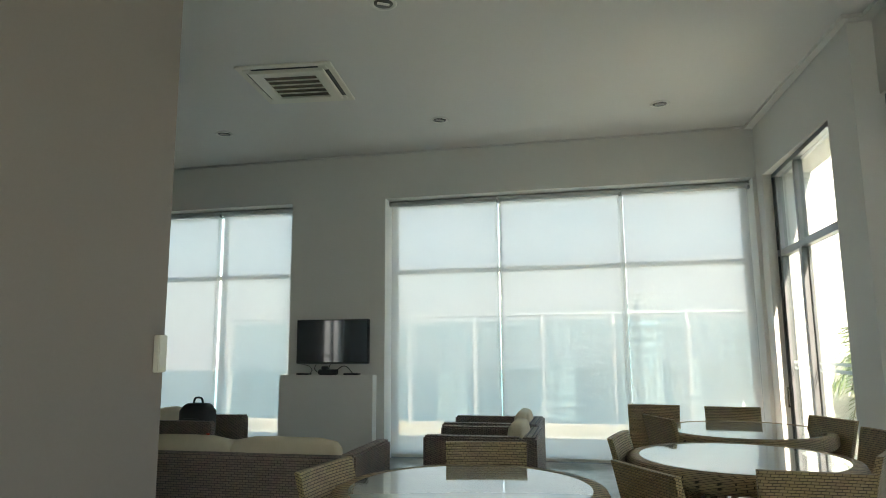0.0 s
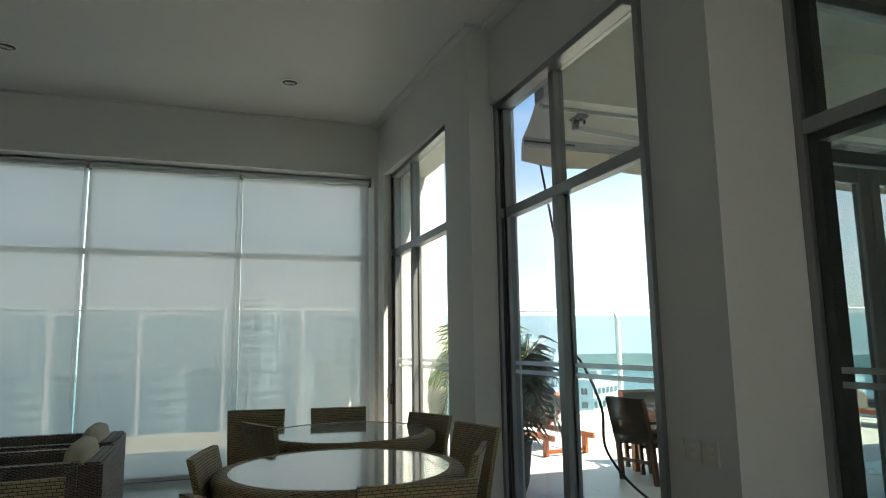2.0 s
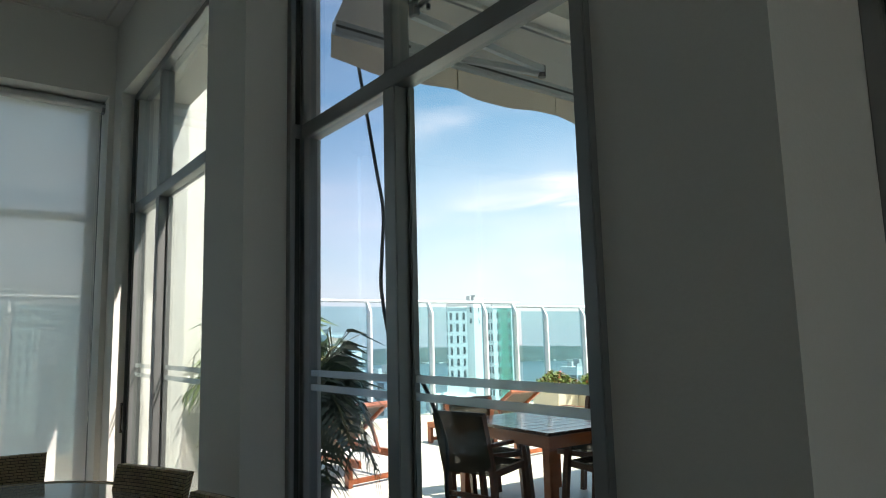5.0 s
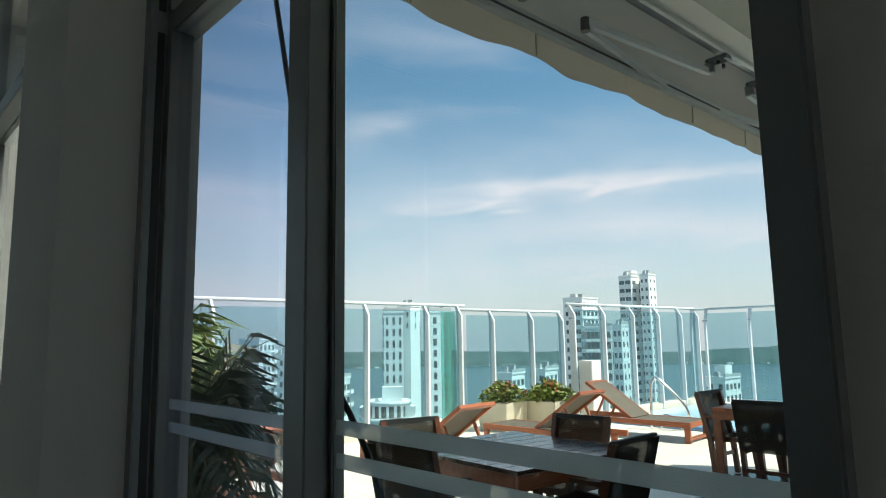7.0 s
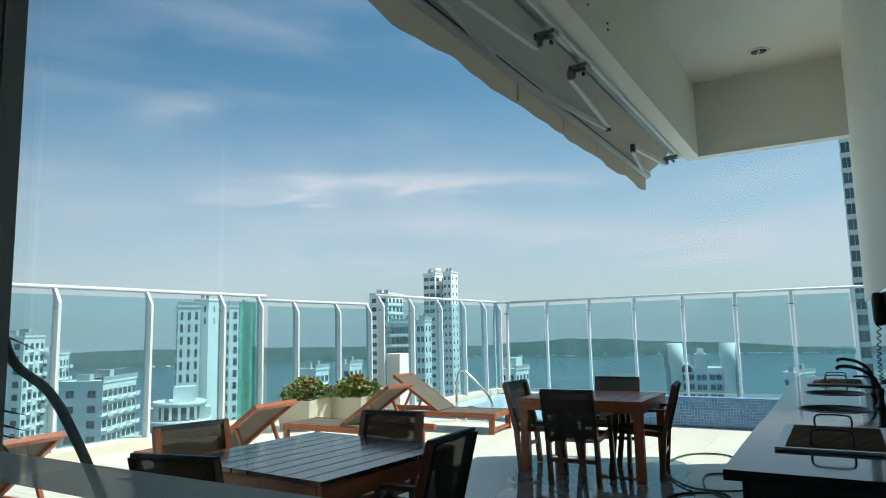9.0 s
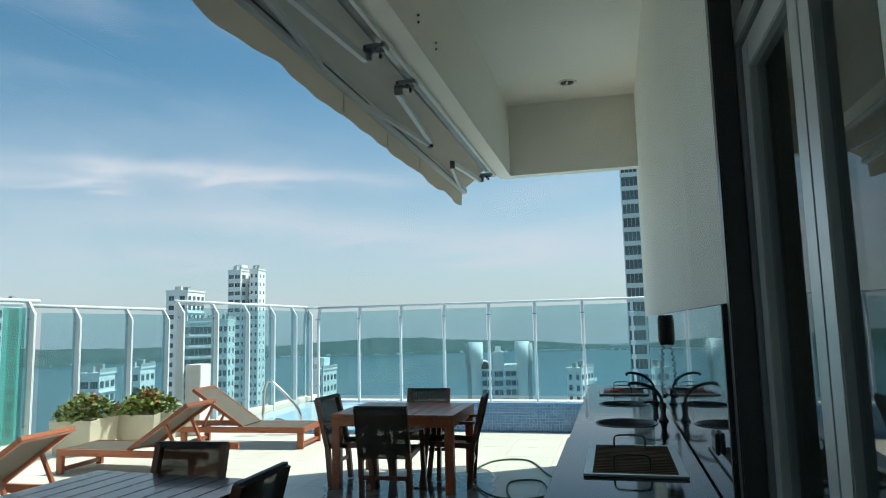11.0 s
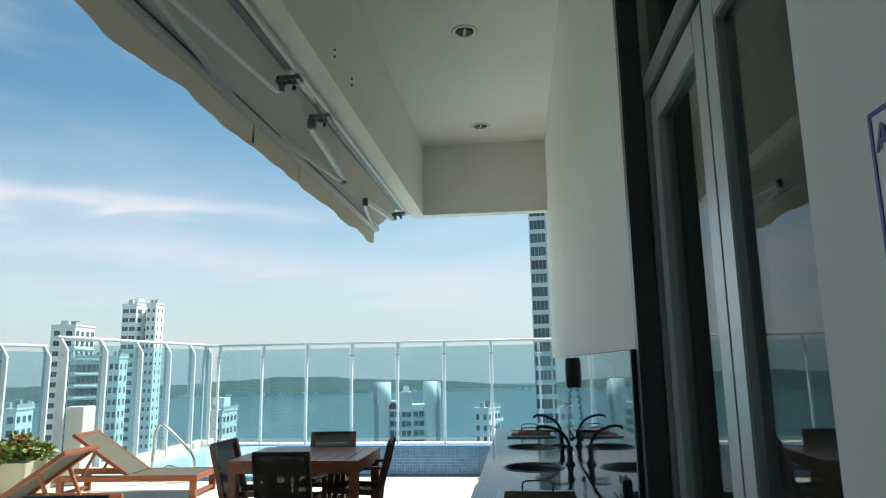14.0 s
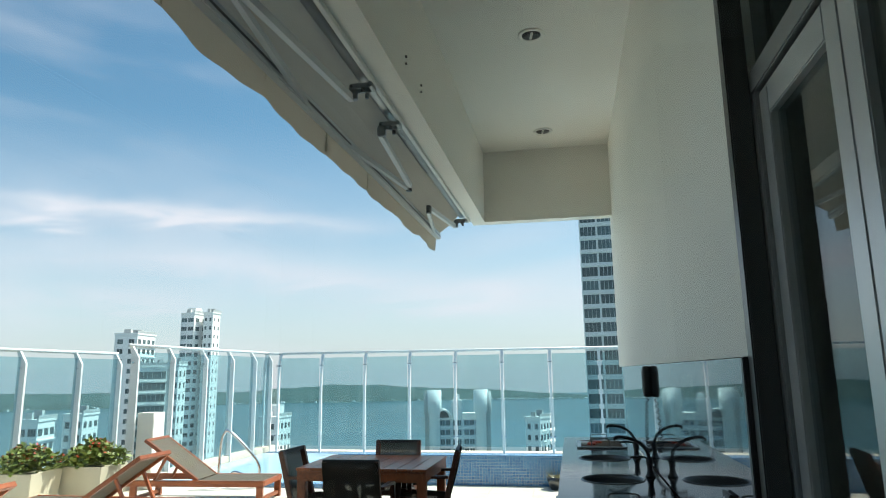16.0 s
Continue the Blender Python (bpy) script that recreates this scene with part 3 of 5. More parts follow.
def window(name, plane, y0, y1, zt, ztr, mull, depth=0.09, label="", handles=True, mat_f=None, pane=None, stripes=True, axis="x", smoked=False, inner=0.0, dark_sash=False):
    """A sliding window in a plane, with frame, mullion, transom, panes, stripes and lock."""
    f = mat_f or M_ALU
    g = pane or M_GLASS
    top = thing(name, label, "window")
    top["kind"] = "structure"
    x0, x1 = plane - depth / 2, plane + depth / 2

    def bx(a, z0, b, z1, d0=x0, d1=x1):
        return (d0, a, z0, d1, b, z1) if axis == "x" else (a, d0, z0, b, d1, z1)
    w = 0.055
    part("frame", B(bx(y0, 0, y0 + w, zt), bx(y1 - w, 0, y1, zt, x0 - inner), bx(y0 + w, zt - w, y1 - w, zt, x0 - inner), bx(y0 + w, 0, y1 - w, 0.05), bevel=0.004), f, top)
    if dark_sash:
        for z0, z1 in ((0.05, ztr - 0.04), (ztr + 0.04, zt - w)):
            part("sash", B(bx(y1 - w - 0.06, z0, y1 - w, z1, x0 + 0.03, x1 + 0.03), bx(y0 + w, z0, y0 + w + 0.06, z1, x0 + 0.03, x1 + 0.03), bx(y0 + w + 0.06, z1 - 0.05, y1 - w - 0.06, z1, x0 + 0.03, x1 + 0.03)), M_DARKF, top, "black inner sash")
    if inner:
        part("track_seal", B(bx(y1 - w - 0.006, 0.05, y1 - w, ztr - 0.04, x0 - 0.035, x0 - 0.012), bx(y1 - w - 0.006, ztr + 0.04, y1 - w, zt - w, x0 - 0.035, x0 - 0.012)), M_DARKF, top, "black rubber seal")
        part("sash_stile", B(bx(y1 - w - 0.052, 0.05, y1 - w - 0.004, ztr - 0.04, x0 - 0.006, x1 - 0.02), bx(y1 - w - 0.034, ztr + 0.04, y1 - w - 0.004, zt - w, x0 - 0.006, x1 - 0.02), bevel=0.003), f, top)
        part("mullion_seal", B(bx(mull + 0.046, 0.05, mull + 0.058, ztr - 0.04, x0 + 0.01, x1 - 0.01), bx(mull + 0.036, ztr + 0.04, mull + 0.046, zt - w, x0 + 0.01, x1 - 0.01)), M_DARKF, top, "black rubber seal")
    part("transom", B(bx(y0 + w, ztr - 0.04, y1 - w, ztr + 0.04), bevel=0.004), f, top)
    part("mullion", B(bx(mull - 0.045, 0.05, mull + 0.045, ztr - 0.04), bx(mull - 0.035, ztr + 0.04, mull + 0.035, zt - w), bx(mull - 0.066, 0.05, mull - 0.048, ztr - 0.04, x1 - 0.03, x1 + 0.002), bevel=0.004), f, top)
    c = plane
    for a, b, z0, z1, off in ((y0 + w, mull - 0.045, 0.05, ztr - 0.04, 0.018), (mull + 0.045, y1 - w, 0.05, ztr - 0.04, -0.018), (y0 + w, mull - 0.035, ztr + 0.04, zt - w, 0), (mull + 0.035, y1 - w, ztr + 0.04, zt - w, 0)):
        p = part("pane", B(bx(a, z0, b, z1, c + off - 0.004, c + off + 0.004)), M_GLASSL if smoked and a > mull else g, top)
        p.visible_shadow = False
        if stripes and z0 < 1:
            for zs in (1.225, 1.295):
                part("frosted_stripe", B(bx(a, zs, b, zs + 0.032, c + off + 0.005, c + off + 0.0065)), M_STRIPE, p, "frosted safety stripe")
    if handles:
        bm = bmesh.new()
        rod(bm, (x0 - 0.045, y1 - 0.03, 0.79), (x0 - 0.045, y1 - 0.03, 1.02), 0.011)
        rod(bm, (x0, y1 - 0.03, 0.80), (x0 - 0.045, y1 - 0.03, 0.80), 0.012)
        rod(bm, (x0, y1 - 0.03, 1.01), (x0 - 0.045, y1 - 0.03, 1.01), 0.012)
        part("pull_handle", bm, M_CHROME, top, "steel pull handle")
        part("lock", B((x0 - 0.012, y1 - 0.05, 1.06, x0, y1 - 0.02, 1.13), bevel=0.003), M_CHROME, top)
    return top


window("window_1", 3.767, 7.44, 9.45, ZT, 2.58, 8.66, inner=0.02, label="tall sliding window in a grey aluminium frame")
window("window_2", 4.055, 4.87, 6.88, ZT, 2.58, 5.95, smoked=True, inner=0.06, label="tall sliding glass door in a grey aluminium frame")
window("window_6", 4.62, -0.4, 1.4, 3.60, 2.58, 0.5, handles=False, label="tall window in a grey aluminium frame")
window("window_8", -6.6, -2.4, -0.8, 3.60, 2.58, -1.6, handles=False, label="wide tall window in a grey aluminium frame")
window("window_7", -3.1, 1.7, 4.2, 3.60, 2.58, 2.95, handles=False, axis="y", label="wide tall window in a grey aluminium frame")
window("window_3", 4.62, 2.3, 4.35, 3.60, 2.58, 3.3, handles=False, label="tall glazed partition in a grey aluminium frame", dark_sash=True)

# glazed double door of the wing, seen from the terrace
door = thing("door_1", "closed glazed double door with pale aluminium frame", "door")
door["kind"] = "structure"
part("post", B((6.14, 4.702, 0, 6.205, 4.776, 3.62), bevel=0.005), M_DARKF, door, "dark grey corner post")
part("frame", B((4.80, 4.60, 2.52, 6.205, 4.70, 2.60), (6.115, 4.60, 0, 6.205, 4.70, 2.52), (4.80, 4.60, 0, 4.84, 4.70, 2.52), (4.80, 4.60, 3.55, 6.205, 4.70, 3.62), bevel=0.005), M_ALU, door)
for i, (a, b) in enumerate(((4.845, 5.468), (5.474, 6.112))):
    leaf = part("door_leaf", B((a, 4.63, 0.03, a + 0.085, 4.685, 2.51), (b - 0.085, 4.63, 0.03, b, 4.685, 2.51), (a + 0.085, 4.63, 2.41, b - 0.085, 4.685, 2.51), (a + 0.085, 4.63, 0.03, b - 0.085, 4.685, 0.16), bevel=0.004), M_ALUW, door)
    p = part("pane", B((a + 0.085, 4.652, 0.16, b - 0.085, 4.66, 2.41)), M_GLASSD, leaf)
bm = bmesh.new()
rod(bm, (5.41, 4.685, 1.08), (5.41, 4.73, 1.08), 0.028, 16)
part("lock", bm, M_ALUW, door, "round lock knob")
part("pane", B((4.80, 4.648, 2.60, 6.205, 4.656, 3.55)), M_GLASSD, door)

# north windows behind the blinds, with their blinds
for name, x0, x1, ms in (("window_4", -1.29, 3.55, (0.30, 1.95)), ("window_5", -5.2, -2.71, (-3.97,))):
    w = thing(name, "wide window in an aluminium frame behind roller blinds", "window")
    w["kind"] = "structure"
    bx = [(x0, 10.02, 0, x0 + 0.09, 10.09, 3.6), (x1 - 0.10, 10.02, 0, x1, 10.09, 3.6), (x0 + 0.05, 10.02, 3.52, x1 - 0.05, 10.09, 3.6), (x0 + 0.05, 10.02, 0, x1 - 0.05, 10.09, 0.08)]
    part("frame", B(*bx), M_ALU, w)
    part("transom", B((x0 + 0.05, 10.03, 2.545, x1 - 0.05, 10.08, 2.61)), M_CURB, w)
    for m in ms:
        part("mullion", B((m - 0.018, 10.02, 0.08, m + 0.018, 10.09, 3.52)), M_WHITEP, w)
    e = [x0 + 0.05, *ms, x1 - 0.05]
    for a, b in zip(e, e[1:]):
        p = part("pane", B((a + 0.018, 10.05, 0.08, b - 0.018, 10.057, 3.52)), M_GLASS, w)
        p.visible_shadow = False
    e = [x0, *ms, x1]
    for i, (a, b) in enumerate(zip(e, e[1:])):
        bl = thing("roller_blind", "white translucent roller blind pulled down to the floor", "blind", "roller blinds")
        la, lb = a + (0.025 if i == 0 else 0.018), b - (0.03 if b == x1 else 0.018)
        bm = bmesh.new()
        rod(bm, (a + 0.004, 9.90, 3.555), (b - 0.004, 9.90, 3.555), 0.042, 14)
        part("roller_tube", bm, M_ALUW, bl)
        part("fabric", sheet((la, 9.92, 0.06), (lb, 9.92, 0.06), (lb, 9.92, 3.57), (la, 9.92, 3.57)), M_BLIND, bl)
        part("bottom_bar", B((la, 9.912, 0.03, lb, 9.93, 0.07), bevel=0.004), M_BLINDHEM, bl)
        part("bracket", B((b - 0.03, 9.86, 3.50, b - 0.005, 9.94, 3.58)), M_ALU, bl)
        bm = tube([(b - 0.05, 9.885, 3.5), (b - 0.052, 9.885, 2.2), (b - 0.05, 9.885, 1.0), (b - 0.03, 9.885, 0.95), (b - 0.035, 9.885, 2.2), (b - 0.04, 9.885, 3.5)], 0.0025, 5)
        part("bead_chain", bm, M_WHITEP, bl)



# ---- lounge ----
def wicker_chair():
    ch = thing("dining_chair", "armless tan wicker dining chair with cream seat pad", "chair", "wicker dining chairs")
    # seat towards +y, back panel at y = 0, slightly leaning and curved
    bm = bmesh.new()
    nx, nz = 8, 6
    grid = {}
    for s in (0, 1):
        for i in range(nx + 1):
            for k in range(nz + 1):
                u, v = i / nx * 2 - 1, k / nz
                z = 0.36 + v * 0.56
                y = -0.10 * v ** 1.5 + 0.008 * (u * u - 1) + (0.034 if s else 0.0)
                x = u * (0.225 + 0.022 * v)
                grid[s, i, k] = bm.verts.new((x, y, z))
    for s in (0, 1):
        for i in range(nx):
            for k in range(nz):
                q = [grid[s, i, k], grid[s, i + 1, k], grid[s, i + 1, k + 1], grid[s, i, k + 1]]
                bm.faces.new(q if s == 0 else q[::-1])
    for i in range(nx):
        bm.faces.new((grid[0, i, nz], grid[0, i + 1, nz], grid[1, i + 1, nz], grid[1, i, nz]))
        bm.faces.new((grid[0, i, 0], grid[1, i, 0], grid[1, i + 1, 0], grid[0, i + 1, 0]))
    for k in range(nz):
        bm.faces.new((grid[0, 0, k], grid[0, 0, k + 1], grid[1, 0, k + 1], grid[1, 0, k]))
        bm.faces.new((grid[0, nx, k], grid[1, nx, k], grid[1, nx, k + 1], grid[0, nx, k + 1]))
    bmesh.ops.recalc_face_normals(bm, faces=bm.faces[:])
    part("backrest", bm, M_WICKER, ch)
    part("seat", B((-0.235, 0.0, 0.33, 0.235, 0.46, 0.43), bevel=0.02), M_WICKER, ch)
    part("seat_pad", soft_box(-0.22, 0.04, 0.43, 0.22, 0.45, 0.48, 0.022, 0.04), M_CREAM, ch, "cream seat pad")
    for sx in (-1, 1):
        for y in (0.02, 0.42):
            part("leg", B((sx * 0.21 - 0.022, y - 0.022 + 0.01, 0.0, sx * 0.21 + 0.022, y + 0.032, 0.34), bevel=0.008), M_WICKER, ch)
    return ch


def face(x, y, dx, dy, back=0.10):
    """Pose of a chair whose back's top centre is near x, y and whose seat lies towards dx, dy."""
    d = Vector((dx, dy, 0)).normalized()
    return pose(x + d.x * back, y + d.y * back, 0, 0, 0, math.degrees(math.atan2(d.y, d.x)) - 90)


first = wicker_chair()
first.matrix_basis = face(2.065, 8.0, -0.1, -1)
for x, y, dx, dy in ((2.77, 7.85, -0.12, -1), (3.36, 6.93, -0.92, -0.39), (1.98, 6.80, 0.92, 0.39), (1.62, 5.62, 0.97, -0.25), (1.69, 4.36, 0.80, 0.50),
                     (2.46, 4.38, 0.05, 1), (3.42, 6.08, -0.97, -0.24), (3.05, 5.12, -0.85, 0.45), (0.83, 5.12, 0.15, -1), (0.14, 4.20, 0.98, -0.15)):
    copy_thing(first, face(x, y, dx, dy))


def round_table():
    t = thing("round_table", "round tan wicker dining table with a glass top", "table", "round wicker tables")
    part("rim", lathe([(0.56, 0.70), (0.66, 0.70), (0.685, 0.73), (0.685, 0.78), (0.67, 0.805), (0.64, 0.812), (0.60, 0.806), (0.56, 0.80)], 48), M_WICKER, t)
    part("glass_top", rod(bmesh.new(), (0, 0, 0.800), (0, 0, 0.8085), 0.60, 64), M_TABLEGLASS, t, "glass table top")
    for k in range(4):
        a = math.pi / 4 + k * math.pi / 2
        bm = bmesh.new()
        bar(bm, (0.50 * math.cos(a), 0.50 * math.sin(a), 0), (0.50 * math.cos(a), 0.50 * math.sin(a), 0.71), 0.075, 0.075)
        bmesh.ops.bevel(bm, geom=bm.edges[:], offset=0.012, segments=2, affect="EDGES")
        part("leg", bm, M_WICKER, t)
    bm = bmesh.new()
    bar(bm, (-0.35, -0.35, 0.2), (0.35, 0.35, 0.2), 0.04, 0.04)
    part("stretcher", bm, M_WICKER, t)
    return t


rt = round_table()
rt.matrix_basis = pose(2.69, 7.0, 0)
copy_thing(rt, pose(2.36, 5.52, 0, 0, 0, 20))
copy_thing(rt, pose(0.87, 4.33, 0, 0, 0, 40))


def lounge_seat(width, seats, label, name="armchair"):
    """A deep wicker seat facing -y; its back lies along y = 0, arms at both ends."""
    s = thing(name, label, "sofa" if seats > 1 else "armchair", "" if seats > 1 else "wicker armchairs")
    h = width / 2
    part("backrest", B((-h, -0.14, 0.04, h, 0.0, 0.70), bevel=0.018), M_WICKERD, s)
    for sx in (-1, 1):
        part("armrest", B((min(sx * h, sx * (h - 0.13)), -1.04, 0.04, max(sx * h, sx * (h - 0.13)), -0.14, 0.70), bevel=0.018), M_WICKERD, s)
    part("base", B((-h + 0.13, -1.04, 0.04, h - 0.13, -0.14, 0.30), bevel=0.015), M_WICKERD, s)
    w = (width - 0.26) / seats
    for i in range(seats):
        a = -h + 0.13 + i * w
        part("seat_cushion", soft_box(a + 0.01, -1.03, 0.30, a + w - 0.01, -0.16, 0.44, 0.05, 0.03), M_CREAM, s, "cream seat cushion")
        c = part("back_cushion", soft_box(a + 0.02, -0.13, -0.02, a + w - 0.02, 0.04, 0.38, 0.07, 0.06), M_CREAM, s, "cream back cushion")
        c.matrix_basis = pose(0, -0.20, 0.42, -9)
    for sx in (-1, 1):
        for y in (-1.0, -0.05):
            part("foot", B((sx * (h - 0.08) - 0.03, y - 0.03, 0, sx * (h - 0.08) + 0.03, y + 0.03, 0.05)), M_WICKERD, s)
    return s


arm = lounge_seat(0.86, 1, "brown wicker armchair with cream cushions")
arm.matrix_basis = pose(0.98, 7.44, 0, 0, 0, -90)
copy_thing(arm, pose(0.92, 8.48, 0, 0, 0, -90))
copy_thing(arm, pose(-3.72, 8.15, 0, 0, 0, 90))
sofa = lounge_seat(2.1, 2, "long brown wicker sofa with cream cushions", "sofa")
sofa.matrix_basis = pose(-1.33, 5.68, 0, 0, 0, 180)

# television with its cables and boxes on the ledge
tv = thing("television", "flat black wall television with a silver edge", "television")
part("casing", B((-2.55, 9.60, 1.29, -1.49, 9.66, 1.90), bevel=0.008), M_BLACK, tv)
part("screen", B((-2.53, 9.594, 1.315, -1.51, 9.60, 1.885)), M_SCREEN, tv)
for z in (1.283, 1.897):
    part("edge_trim", B((-2.555, 9.596, z, -1.485, 9.612, z + 0.009), bevel=0.002), M_ALUW, tv)
part("wall_mount", B((-2.3, 9.66, 1.45, -1.75, YN, 1.75)), M_DARKF, tv)
box1 = thing("media_box", "small black set-top box on the ledge", "media box")
part("casing", B((-2.52, 9.545, 1.14, -2.34, 9.66, 1.165), bevel=0.004), M_BLACK, box1)
box2 = thing("media_box", "flat black player lying on the ledge", "media box")
part("casing", B((-1.83, 9.545, 1.14, -1.62, 9.66, 1.165), bevel=0.004), M_BLACK, box2)
cab = thing("cable_tangle", "tangle of black cables hanging under the television", "cable")
part("plug_block", B((-2.20, 9.55, 1.14, -1.94, 9.65, 1.215), (-2.16, 9.56, 1.21, -2.08, 9.64, 1.26), bevel=0.01), M_BLACK, cab)
for pts in ([(-2.5, 9.63, 1.29), (-2.36, 9.61, 1.26), (-2.31, 9.60, 1.20), (-2.35, 9.60, 1.15)], [(-2.26, 9.63, 1.29), (-2.27, 9.60, 1.22), (-2.2, 9.59, 1.17), (-2.1, 9.59, 1.17)], [(-2.05, 9.63, 1.29), (-2.06, 9.6, 1.22), (-2.0, 9.59, 1.18)], [(-1.98, 9.6, 1.17), (-1.88, 9.6, 1.25), (-1.80, 9.6, 1.25), (-1.72, 9.6, 1.17)]):
    part("cable", tube(pts, 0.006, 6), M_RUBBER, cab)

bag = thing("backpack", "black fabric backpack standing on an armchair", "backpack")
part("body", soft_box(-3.30, 8.0, 0.44, -2.90, 8.26, 0.86, 0.10, 0.06), M_RUBBER, bag)
part("front_pocket", soft_box(-3.24, 7.93, 0.48, -2.96, 8.03, 0.70, 0.05, 0.05), M_RUBBER, bag)
part("carry_handle", tube([(-3.16, 8.13, 0.86), (-3.14, 8.13, 0.925), (-3.06, 8.13, 0.925), (-3.04, 8.13, 0.86)], 0.012), M_RUBBER, bag)
bot = thing("bottle", "small dark bottle with a red cap", "bottle")
bot.matrix_basis = pose(-2.25, 7.0, 0.44)
setting("side_table_top", B((-2.6, 6.7, 0.38, -1.9, 7.3, 0.44), bevel=0.01), M_WICKERD, "low brown wicker side table")
part("body", lathe([(0.0, 0), (0.032, 0.0), (0.034, 0.02), (0.034, 0.13), (0.014, 0.18), (0.013, 0.21), (0.0, 0.21)], 16), M_BLACK, bot)
part("cap", lathe([(0.0, 0.21), (0.016, 0.21), (0.016, 0.235), (0.0, 0.235)], 16), M_FLOWER, bot)
sw0 = thing("intercom", "ivory wall intercom on the wall end", "intercom")
part("casing", B((-1.05, 4.45, 1.36, -1.01, 4.53, 1.58), bevel=0.006), M_IVORY, sw0)

# air conditioner and down-lights
ac = thing("ceiling_air_conditioner", "square cream ceiling cassette air conditioner", "air conditioner")
ac.matrix_basis = pose(-1.42, 7.06, ZC, 0, 0, 6)
part("panel", plate_ring(0.49, 0.43, -0.022, 0.0), M_IVORY, ac)
part("slot_backing", B((-0.43, -0.43, -0.012, 0.43, 0.43, -0.002)), M_BLACK, ac)
part("grille_frame", plate_ring(0.385, 0.275, -0.05, -0.013), M_IVORY, ac)
part("filter_mesh", B((-0.275, -0.275, -0.030, 0.275, 0.275, -0.014)), M_FILTER, ac, "brown filter mesh")
for k in range(4):
    y = -0.165 + k * 0.11
    part("grille_bar", B((-0.275, y - 0.004, -0.044, 0.275, y + 0.004, -0.030)), M_IVORY, ac)
for k in range(4):
    f = part("louvre", B((-0.30, 0.402, -0.018, 0.30, 0.412, -0.012), bevel=0.002), M_DARKF, ac)
    f.matrix_basis = pose(0, 0, 0, 0, 0, 90 * k)
    f = part("corner_cover", B((0.345, 0.345, -0.026, 0.432, 0.432, -0.012), bevel=0.006), M_IVORY, ac)
    f.matrix_basis = pose(0, 0, 0, 0, 0, 90 * k)


def downlight():
    d = thing("downlight", "round recessed ceiling down-light, switched off", "down-light", "down-lights")
    part("ring", lathe([(0.075, 0.0), (0.105, 0.0), (0.112, -0.006), (0.105, -0.012), (0.088, -0.014), (0.078, -0.004), (0.075, 0.0)], 32), M_WHITEP, d)
    part("reflector", lathe([(0.0, -0.001), (0.03, -0.002), (0.078, -0.006), (0.0, -0.0005)], 32), M_STEELD, d)
    bm = bmesh.new()
    rod(bm, (-0.05, 0, -0.008), (0.05, 0, -0.008), 0.011)
    part("lamp_tube", bm, M_WHITEP, d)
    return d


dl = downlight()
dl.matrix_basis = pose(2.36, 8.58, ZC)
for x, y in ((-0.22, 8.5), (-3.05, 8.35), (-0.05, 5.72)):
    copy_thing(dl, pose(x, y, ZC, 0, 0, 30))
for x in (11.22, 8.965):
    copy_thing(dl, pose(x, 5.53, 4.35, 0, 0, 10))

# switches on the pier
for i in range(3):
    y = 4.83 - i * 0.125
    s = thing("light_switch", "ivory wall plate with two rocker switches" if i else "blank ivory wall plate", "switch", "switch plates")
    part("plate", B((XB + 0.048, y - 0.105, 0.845, XB + 0.06, y, 0.965), bevel=0.004), M_IVORY, s)
    if i:
        for z in (0.875, 0.92):
            part("rocker", B((XB + 0.042, y - 0.075, z, XB + 0.049, y - 0.03, z + 0.022), bevel=0.003), M_WHITEP, s)


# ---- terrace ----
setting("terrace_slab", B((-6.5, 10.15, -0.3, 4.15, 13.35, -0.03), (4.15, 4.60, -0.3, 13.8, 13.35, -0.03), (13.8, 3.0, -0.3, 18.2, 12.0, -0.03)), M_GROUT, "grouted terrace floor under the tiles")
setting("pool_floor", B((13.8, 3.0, -0.03, 17.4, 12.0, -0.02)), M_MOSAIC, "blue mosaic pool floor")
setting("kerb", B((-6.5, 13.0, -0.03, 12.5, 13.4, 0.13), (12.5, 11.72, -0.03, 12.72, 13.4, 0.13), (12.72, 11.72, -0.03, 17.7, 12.0, 0.13), (17.4, 3.0, -0.03, 17.75, 11.72, 0.035), bevel=0.01), M_CURB, "cream painted kerb under the glass railing")
# pool
setting("pool_wall", B((13.8, 3.0, -0.03, 14.0, 8.9, 0.42), (14.0, 3.0, 0.0, 17.4, 3.2, 0.42), (17.2, 3.2, -0.03, 17.4, 11.7, 0.03), (13.3, 8.9, -0.03, 13.8, 9.05, 0.06), (13.3, 9.05, -0.03, 13.45, 11.7, 0.06), bevel=0.008), M_MOSAIC, "raised pool wall of small blue mosaic tiles")
setting("water", B((14.0, 3.2, -0.02, 17.2, 8.9, 0.02), (13.45, 9.05, -0.02, 17.2, 11.7, 0.02)), M_POOLW, "clear pale blue pool water")
hr = thing("pool_handrail", "bent stainless steel pool handrail", "handrail")
part("rail", tube([(13.16, 10.50, 0.0), (13.16, 10.47, 0.62), (13.16, 10.42, 0.78), (13.16, 10.34, 0.80), (13.20, 10.10, 0.58), (13.24, 9.92, 0.36), (13.25, 9.89, 0.18), (13.25, 9.92, 0.0)], 0.022, 10), M_CHROME, hr)
part("rail", tube([(13.22, 10.36, 0.0), (13.22, 10.33, 0.17), (13.22, 10.25, 0.22), (13.24, 10.10, 0.15), (13.25, 10.0, 0.0)], 0.020, 10), M_CHROME, hr)
white_post = thing("white_post", "square white rendered post by the railing", "post")
part("post", B((12.90, 11.43, 0, 13.18, 11.70, 1.087), bevel=0.008), M_EXT, white_post)


